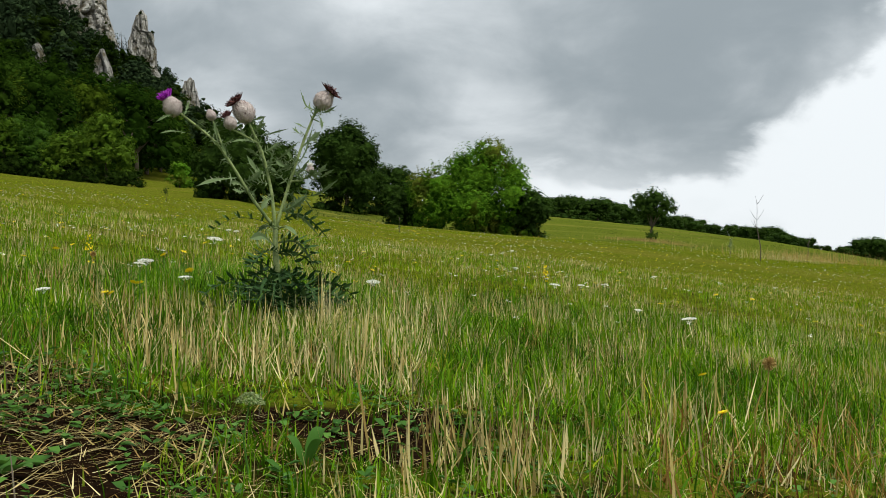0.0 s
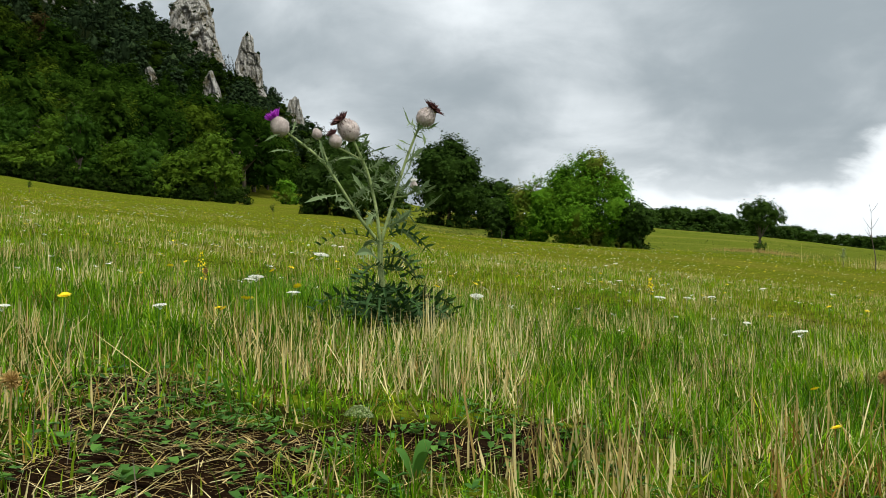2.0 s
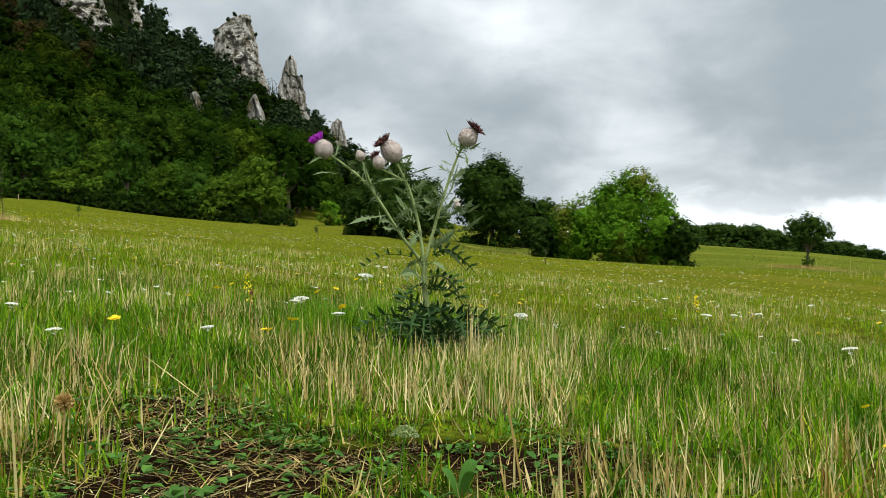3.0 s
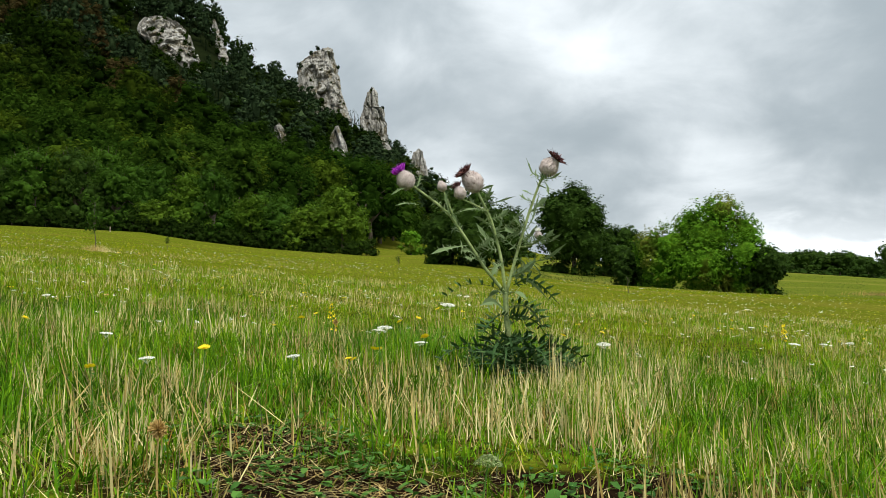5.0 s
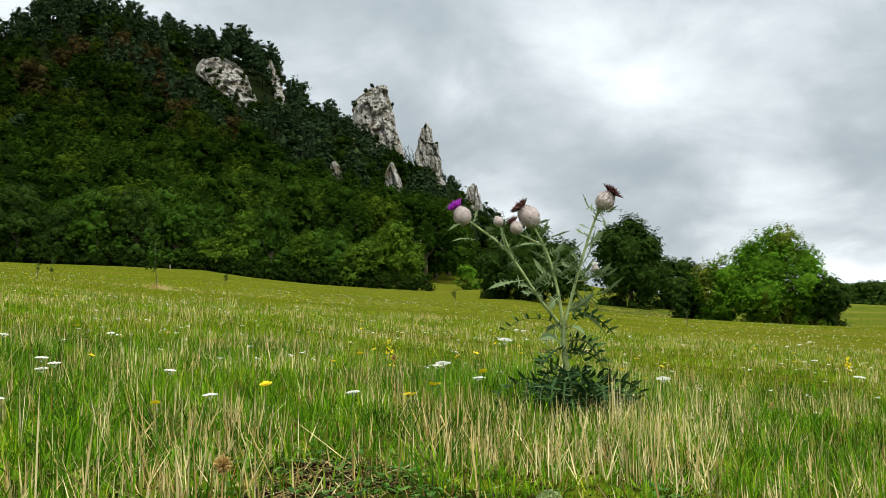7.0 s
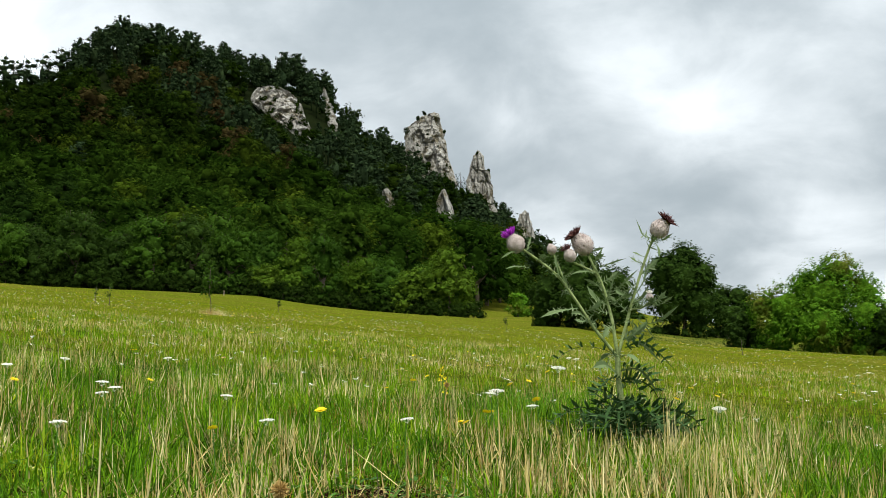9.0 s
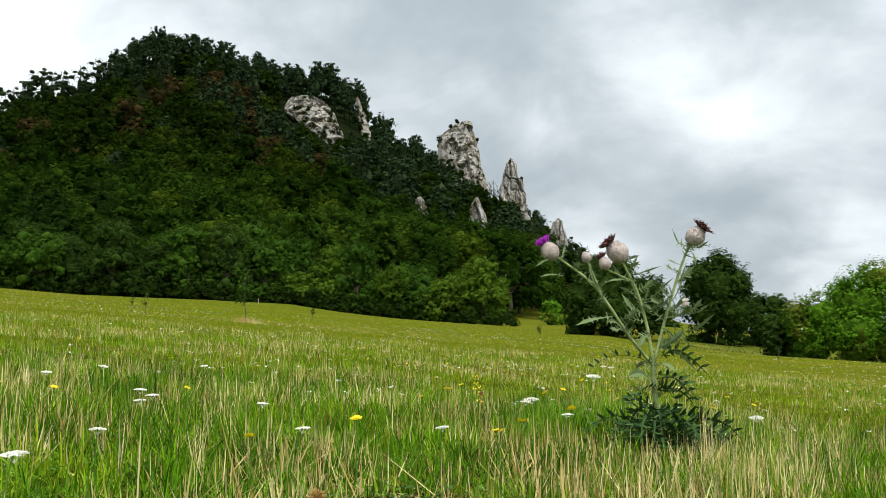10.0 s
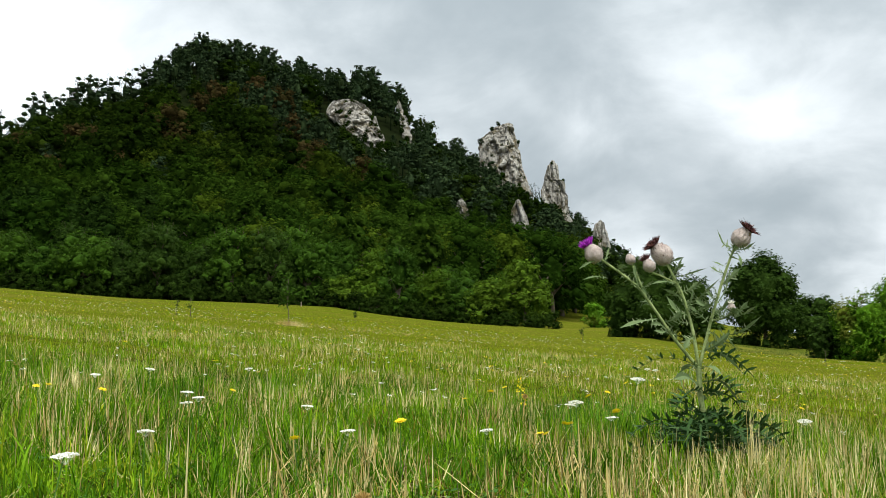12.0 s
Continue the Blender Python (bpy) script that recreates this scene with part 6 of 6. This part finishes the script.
def on_stalk(name, az, dist, h, mesh, label, category, group, tilt=0.25, head_name="bloom", stalk_mat=None):
    p = spot(az, dist)
    ob = thing(name, p, label, category, group)
    ob.rotation_euler = (0, 0, -radians(az) + fgen.normal(0, 0.5))
    thin_stalk(ob, h, mat=stalk_mat)
    hd = part(head_name, mesh, None, ob)
    hd.location = (0, 0, h)
    hd.rotation_euler = (float(np.clip(fgen.normal(-0.05, tilt), -0.35, 0.3)), float(np.clip(fgen.normal(0, tilt), -0.4, 0.4)), 0)
    return ob


# degrees from straight ahead, metres off, height, size class
for az, d, h, k in ((-12.1, 3.43, 0.20, 0), (-15.6, 2.49, 0.17, 1), (-15.9, 2.52, 0.16, 2), (-3.8, 3.08, 0.14, 1), (6.0, 4.71, 0.12, 0), (13.0, 3.48, 0.12, 0), (3.9, 6.21, 0.12, 1), (3.7, 11.4, 0.12, 0),
                     (8.6, 5.38, 0.12, 1), (-13.7, 2.76, 0.12, 2), (-28.3, 1.84, 0.13, 2), (-36.6, 2.29, 0.14, 2), (-36.0, 2.29, 0.13, 2), (-36.6, 2.32, 0.115, 2), (-43.3, 1.46, 0.12, 1), (-39.0, 1.75, 0.12, 2),
                     (-13.5, 3.04, 0.10, 2), (-3.7, 3.23, 0.13, 1), (-30.2, 2.37, 0.12, 2), (-20.6, 2.14, 0.12, 2), (10.4, 3.58, 0.12, 2), (7.4, 5.2, 0.11, 1), (-38.2, 3.1, 0.13, 2), (-11.0, 6.5, 0.14, 1), (-11.4, 6.9, 0.13, 1),
                     (3.2, 9.8, 0.12, 1), (2.6, 9.2, 0.11, 1), (17.3, 9.0, 0.12, 1), (11.2, 7.9, 0.12, 0), (14.6, 8.4, 0.12, 1), (-41.0, 2.9, 0.12, 2), (-33.0, 3.6, 0.12, 2)):
    on_stalk("wild_carrot", az, d, h, UMBELS[k], "white flat-topped wild carrot flower on a thin stalk", "flower", "white umbels", 0.08, "umbel")
for az, d, h, k in ((-25.3, 2.05, 0.13, 0), (-5.9, 3.60, 0.12, 1), (-13.4, 2.82, 0.13, 0), (-16.2, 2.54, 0.11, 2), (-14.7, 3.74, 0.11, 0), (-17.6, 2.35, 0.10, 2), (-34.1, 2.62, 0.12, 2), (-40.8, 2.43, 0.12, 2),
                     (-31.1, 1.91, 0.10, 2), (-17.3, 2.35, 0.10, 2), (-15.9, 2.67, 0.10, 2), (-21.5, 3.06, 0.11, 2), (-13.7, 3.87, 0.12, 0), (14.4, 5.46, 0.13, 1), (16.2, 5.47, 0.13, 1), (21.4, 4.25, 0.13, 0), (13.7, 2.07, 0.10, 2),
                     (14.7, 1.75, 0.08, 2), (2.9, 7.77, 0.10, 1), (2.9, 6.15, 0.10, 0), (-43.9, 2.66, 0.10, 2), (-43.3, 2.72, 0.10, 2), (-3.8, 4.41, 0.10, 0), (4.6, 7.12, 0.10, 1), (-20.0, 3.5, 0.11, 0), (-19.2, 3.8, 0.11, 2), (-12.6, 5.0, 0.11, 1), (20.5, 7.5, 0.12, 1)):
    on_stalk("hawkbit", az, d, h, HAWKBITS[k], "yellow hawkbit flower above the grass", "flower", "yellow hawkbits", 0.4)


def spike(name, az, d, h, top, mat, label, category, size=0.010, n=70):
    """A stalk with a tall spike of small flowers or seeds."""
    ob = thing(name, spot(az, d), label, category)
    thin_stalk(ob, h, 0.0014, 0.004)
    z = h - top + top * fgen.random(n)
    a = fgen.random(n) * 6.283
    r = size * (1.2 - 0.8 * (z - h + top) / top)
    c = np.c_[np.cos(a) * r, np.sin(a) * r, z]
    v, f = cards(c, np.c_[np.cos(a), np.sin(a), np.full(n, 0.5)], np.full(n, size * 0.45), 0.8, 0.5, fgen)
    part("flower_spike", mesh_np("flower_spike", v, f, mat), mat, ob)
    return ob


spike("mullein", 5.5, 4.6, 0.20, 0.07, MAT_YELLOW, "yellow flower spike standing over the grass", "flower", 0.012, 36)
spike("mullein", -18.3, 3.2, 0.15, 0.05, MAT_YELLOW, "small pale yellow flower spike", "flower", 0.008, 18)
spike("mullein", -18.4, 3.6, 0.16, 0.05, MAT_YELLOW, "small pale yellow flower spike", "flower", 0.009, 26)


def seed_ball(az, d, h, width, label):
    ob = thing("seed_head", spot(az, d), label, "seed head")
    thin_stalk(ob, h - width * 0.3, 0.0014, 0.006, MAT_SEED)
    n = 240
    dirs = ball_points(n, fgen)
    s = np.cross(dirs, fgen.normal(0, 1, (n, 3)))
    s /= np.linalg.norm(s, axis=1, keepdims=True)
    r = width / 2 * fgen.uniform(0.8, 1.15, (n, 1))
    c = np.array([0, 0, h])
    v = np.stack([c + dirs * r * 0.1 - s * 0.0005, c + dirs * r * 0.1 + s * 0.0005, c + dirs * r + s * 0.0009, c + dirs * r - s * 0.0009], 1).reshape(-1, 3)
    part("seed_ball", mesh_np("seed_ball", v, np.arange(4 * n).reshape(n, 4), MAT_SEED), MAT_SEED, ob)
    return ob


seed_ball(17.0, 2.07, 0.14, 0.026, "round tawny dry seed head on a brown stalk")
seed_ball(-27.9, 1.35, 0.095, 0.024, "ragged tawny dry seed head low in the grass")
seed_ball(-18.2, 3.12, 0.13, 0.016, "small brown dry seed head")
on_stalk("wild_carrot", -10.2, 1.27, 0.105, umbel_mesh(0.036, MAT_GREENHEAD, 0.35), "greenish wild carrot head not yet open", "flower", "", 0.15, "umbel")


# white and yellow specks of flowers farther up the meadow
def speck_field(n, r0, r1, size, mat, label, clump, off):
    xy = scatter(n, r0, r1, *FAN, fgen, 1.2, clump, 0.35, off)
    z = land(xy[:, 0], xy[:, 1]) + fgen.uniform(0.05, 0.11, len(xy))
    m = len(xy)
    c = np.c_[xy, z]
    up3 = np.tile([0, 0, 1.0], (m, 1))
    r = np.hypot(*xy.T)
    vs, fs, o = [], [], 0
    for j in range(5):
        b = j * 1.2566
        s = size * fgen.uniform(0.6, 1.2, m) * np.maximum(1, r / 9) ** 0.35
        cc = c + np.c_[np.cos(b) * s, np.sin(b) * s, fgen.normal(0, 0.002, m)]
        v, f = cards(cc, up3, s * 0.7, 0.8, 0.25, fgen)
        vs.append(v)
        fs.append(f + o)
        o += len(v)
    tagged(part("meadow_flowers", mesh_np("meadow_flowers", np.vstack(vs), np.vstack(fs), mat), mat), label, "flowers", kind="stuff")


speck_field(2200, 3.4, 34, 0.0072, MAT_WHITE, "small white flowers scattered through the meadow", 0.6, 3.0)
speck_field(800, 3.6, 40, 0.009, MAT_YELLOW, "small yellow flowers scattered through the meadow", 0.5, 14.0)
speck_field(900, 3.6, 40, 0.008, MAT_SEED, "small brown seed heads scattered through the meadow", 0.4, 24.0)
speck_field(2600, 3.4, 30, 0.0055, MAT_STRAW, "pale dried flower heads scattered through the meadow", 0.5, 34.0)


# ---- low weeds, plantain and litter in front ----
def leaf_sheet(name, xy, size, mat, label, category="weeds"):
    """Low leaves of three folded leaflets, close to the earth."""
    n = len(xy)
    z = land(xy[:, 0], xy[:, 1])
    vs, fs, o = [], [], 0
    for j in range(5):
        a = fgen.random(n) * 6.283
        L = size * fgen.uniform(0.6, 1.2, n)
        h = fgen.uniform(0.006, 0.03, n)
        d = np.c_[np.cos(a), np.sin(a), fgen.uniform(0.05, 0.6, n)]
        s = np.c_[-np.sin(a), np.cos(a), np.zeros(n)]
        p = np.c_[xy, z + h]
        L_ = L[:, None]
        v = np.stack([p, p + d * L_ * 0.3 - s * L_ * 0.22, p + d * L_ * 0.7 - s * L_ * 0.26, p + d * L_ - np.array([0, 0, 0.2]) * L_, p + d * L_ * 0.7 + s * L_ * 0.26, p + d * L_ * 0.3 + s * L_ * 0.22], 1).reshape(-1, 3)
        vs.append(v)
        fs.append(np.arange(6 * n).reshape(n, 6) + o)
        o += len(v)
    tagged(part(name, mesh_np(name, np.vstack(vs), np.vstack(fs), mat), mat), label, category, kind="stuff")


leaf_sheet("low_weeds", scatter(500, 0.95, 3.2, *FAN, fgen, 1.3, 0.9, 2.0, 60.0), 0.014, MAT_WEED, "low creeping weeds with small green leaves on bare earth")
leaf_sheet("low_weeds", np.vstack([np.c_[fgen.normal(x, s * 1.3, 12), fgen.normal(y, s * 1.3, 12)] for x, y, s in BARE]), 0.021, MAT_WEED, "green seedlings on the torn bare earth")


def plantain(az, d, leaves, size, label, up=0.5):
    ob = thing("plantain", spot(az, d), label, "plant")
    for i in range(leaves):
        a = i * 2.4 + fgen.random()
        L = size * fgen.uniform(0.7, 1.1)
        bm = bmesh.new()
        prev = None
        for j in range(9):
            f = j / 8
            w = L * 0.24 * math.sin(math.pi * min(1, 0.08 + 0.92 * f)) ** 0.8
            p = Vector((math.cos(a) * L * f * (1 - 0.2 * up), math.sin(a) * L * f * (1 - 0.2 * up), 0.005 + L * up * math.sin(f * 1.9)))
            s = Vector((-math.sin(a), math.cos(a), 0)) * w
            q = [bm.verts.new(p - s + Vector((0, 0, w * 0.35))), bm.verts.new(p), bm.verts.new(p + s + Vector((0, 0, w * 0.35)))]
            if prev:
                bm.faces.new((prev[0], prev[1], q[1], q[0]))
                bm.faces.new((prev[1], prev[2], q[2], q[1]))
            prev = q
        for fa in bm.faces:
            fa.smooth = True
        part("leaf", bm, MAT_WEED, ob)


plantain(-7.3, 1.33, 3, 0.05, "broad-leaved plantain with upright green leaves", 1.0)
plantain(-22.3, 1.24, 4, 0.05, "broad-leaved plantain flat on bare earth", 0.25)
plantain(-20.8, 1.28, 5, 0.03, "small plantain rosette on bare earth", 0.3)
plantain(-17.2, 1.42, 5, 0.03, "small plantain rosette on bare earth", 0.3)


# ---- saplings, posts and coarse tufts up the slope ----
def tuft(az, d, n, h, mat, label, spread):
    p = spot(az, d)
    xy = np.c_[fgen.normal(p.x, spread, n), fgen.normal(p.y, spread * 0.6, n)]
    blades(xy, fgen.uniform(0.4, 1.0, n) * h, np.full(n, 0.00017 * d), 0.4, mat, "grass_tuft", label, 2, fgen, "grass", 0.5)


# dry stalks beside the thistle, and rank grass on the bank under the trees
p = spot(-6.45, 2.86)
n = 18
blades(np.c_[fgen.normal(p.x, 0.014, n), fgen.normal(p.y, 0.014, n)], fgen.uniform(0.09, 0.23, n), fgen.uniform(0.0024, 0.0038, n), 0.16, MAT_STRAW, "grass_tuft", "pale dry grass stalks beside the thistle", 3, fgen, "grass", 0.0)
n = 16000
a, d = np.radians(fgen.uniform(-8.5, 5.2, n)), fgen.uniform(50, 78, n)
keep = np.array([noise.noise((q * 60, w * 0.25, 4.0)) for q, w in zip(a, d)]) > -0.25
a, d = a[keep], d[keep]
n = len(a)
blades(np.c_[d * np.sin(a), d * np.cos(a)], fgen.uniform(0.06, 0.24, n), np.full(n, 0.03), 0.9, MAT_RANK, "rank_grass", "rank dark green grass on the bank under the trees", 2, fgen, "grass", 0.5)
n = 14000
a, d = np.radians(fgen.uniform(4, 25, n)), fgen.uniform(48, 120, n)
keep = np.array([noise.noise((q * 30, w * 0.12, 9.0)) for q, w in zip(a, d)]) > -0.1
a, d = a[keep], d[keep]
n = len(a)
blades(np.c_[d * np.sin(a), d * np.cos(a)], fgen.uniform(0.06, 0.20, n), np.full(n, 0.035), 0.9, MAT_RANK, "rank_grass", "uncut dull green grass of the far pasture", 2, fgen, "grass", 0.5)
tuft(-30.1, 20, 360, 0.15, MAT_STRAW, "pale dry grass tuft round a sapling", 0.12)
tuft(-30.5, 20, 160, 0.16, MAT_SEED, "brown dead grass round a sapling", 0.09)
tuft(11.0, 79, 900, 0.42, MAT_SEED, "tall dry grass round the lone tree", 1.6)
tuft(17.6, 33, 500, 0.36, MAT_STRAW, "tall dry grass on the crest", 0.7)
tuft(19.4, 36, 800, 0.5, MAT_SEED, "tall reddish dry grass on the crest", 1.1)
tuft(13.3, 34, 60, 0.7, MAT_STRAW, "thin tall grass stalks on the crest", 0.9)


def sapling(az, d, h, label, twigs=7, leaves=0, lean=0.06, r=0.012, mat=None):
    ob = thing("sapling", spot(az, d), label, "sapling")
    ob.rotation_euler = (0, 0, -radians(az))
    bm = bmesh.new()
    line = [Vector((-lean * h * (f ** 1.3) + 0.015 * h * math.sin(f * 9), 0, h * f)) for f in np.linspace(0, 1, 9)]
    line[0].z -= 0.05
    tube(bm, line, [r * (1 - 0.85 * f) for f in np.linspace(0, 1, 9)], 6)
    part("trunk", bm, MAT_BARK, ob)
    tips = []
    for i in range(twigs):
        f = fgen.uniform(0.45, 0.92)
        p = line[int(f * 8)]
        a = fgen.random() * 6.283
        e = p + Vector((math.cos(a) * 0.12, math.sin(a) * 0.12, 0.16)) * h * fgen.uniform(0.5, 1.2)
        bm = bmesh.new()
        tube(bm, [p, p.lerp(e, 0.5) + Vector((0, 0, -0.01 * h)), e], [r * 0.4, r * 0.3, r * 0.12], 5)
        part("twig", bm, MAT_BARK, ob)
        tips += [p.lerp(e, 0.4), e]
    if leaves:
        c = np.array([tips[int(k)] for k in fgen.integers(len(tips), size=leaves)]) + fgen.normal(0, 0.06 * h, (leaves, 3))
        v, fc = cards(c, ball_points(leaves, fgen), np.full(leaves, 0.035 * math.sqrt(h)), 0.6, 0.6, fgen)
        part("crown", mesh_np("crown", v, fc, mat or MAT_DARKLEAF), MAT_DARKLEAF, ob)


sapling(16.6, 30, 1.75, "bare dead sapling leaning on the crest", 6, 0, 0.07, 0.017)
sapling(18.9, 36, 0.9, "thin pale dead stalk on the crest", 2, 0, -0.1, 0.014)
sapling(-30.4, 20, 0.9, "small thin sapling in a dry grass tuft", 14, 240, 0.03, 0.009, MAT_BROADLEAF)
sapling(-2.35, 24, 0.36, "dark dried weed stalk in the meadow", 6, 40, 0.0, 0.008)
sapling(-35.5, 22, 0.38, "dark dried weed stalk in the meadow", 6, 50, 0.05, 0.008)
sapling(-36.2, 23, 0.34, "dark dried weed stalk in the meadow", 6, 40, -0.05, 0.008)
sapling(-26.8, 30, 0.4, "dark green weed in the meadow", 8, 60, 0.0, 0.008)
sapling(-14.6, 34, 0.5, "dark green weed in the meadow", 8, 60, 0.0, 0.008)
sapling(15.1, 32, 0.5, "pale bushy weed on the crest", 9, 90, 0.0, 0.008, MAT_GREENHEAD)

post = thing("marker_post", spot(-29.63, 112), "short weathered wooden marker post at the wood's edge", "post")
bm = bmesh.new()
tube(bm, [(0, 0, -0.2), (0, 0, 0.5), (0.02, 0, 0.55)], [0.05, 0.045, 0.03], 8)
part("shaft", bm, plain("pale_post", (0.26, 0.20, 0.15), (0.42, 0.34, 0.27), 20.0), post)
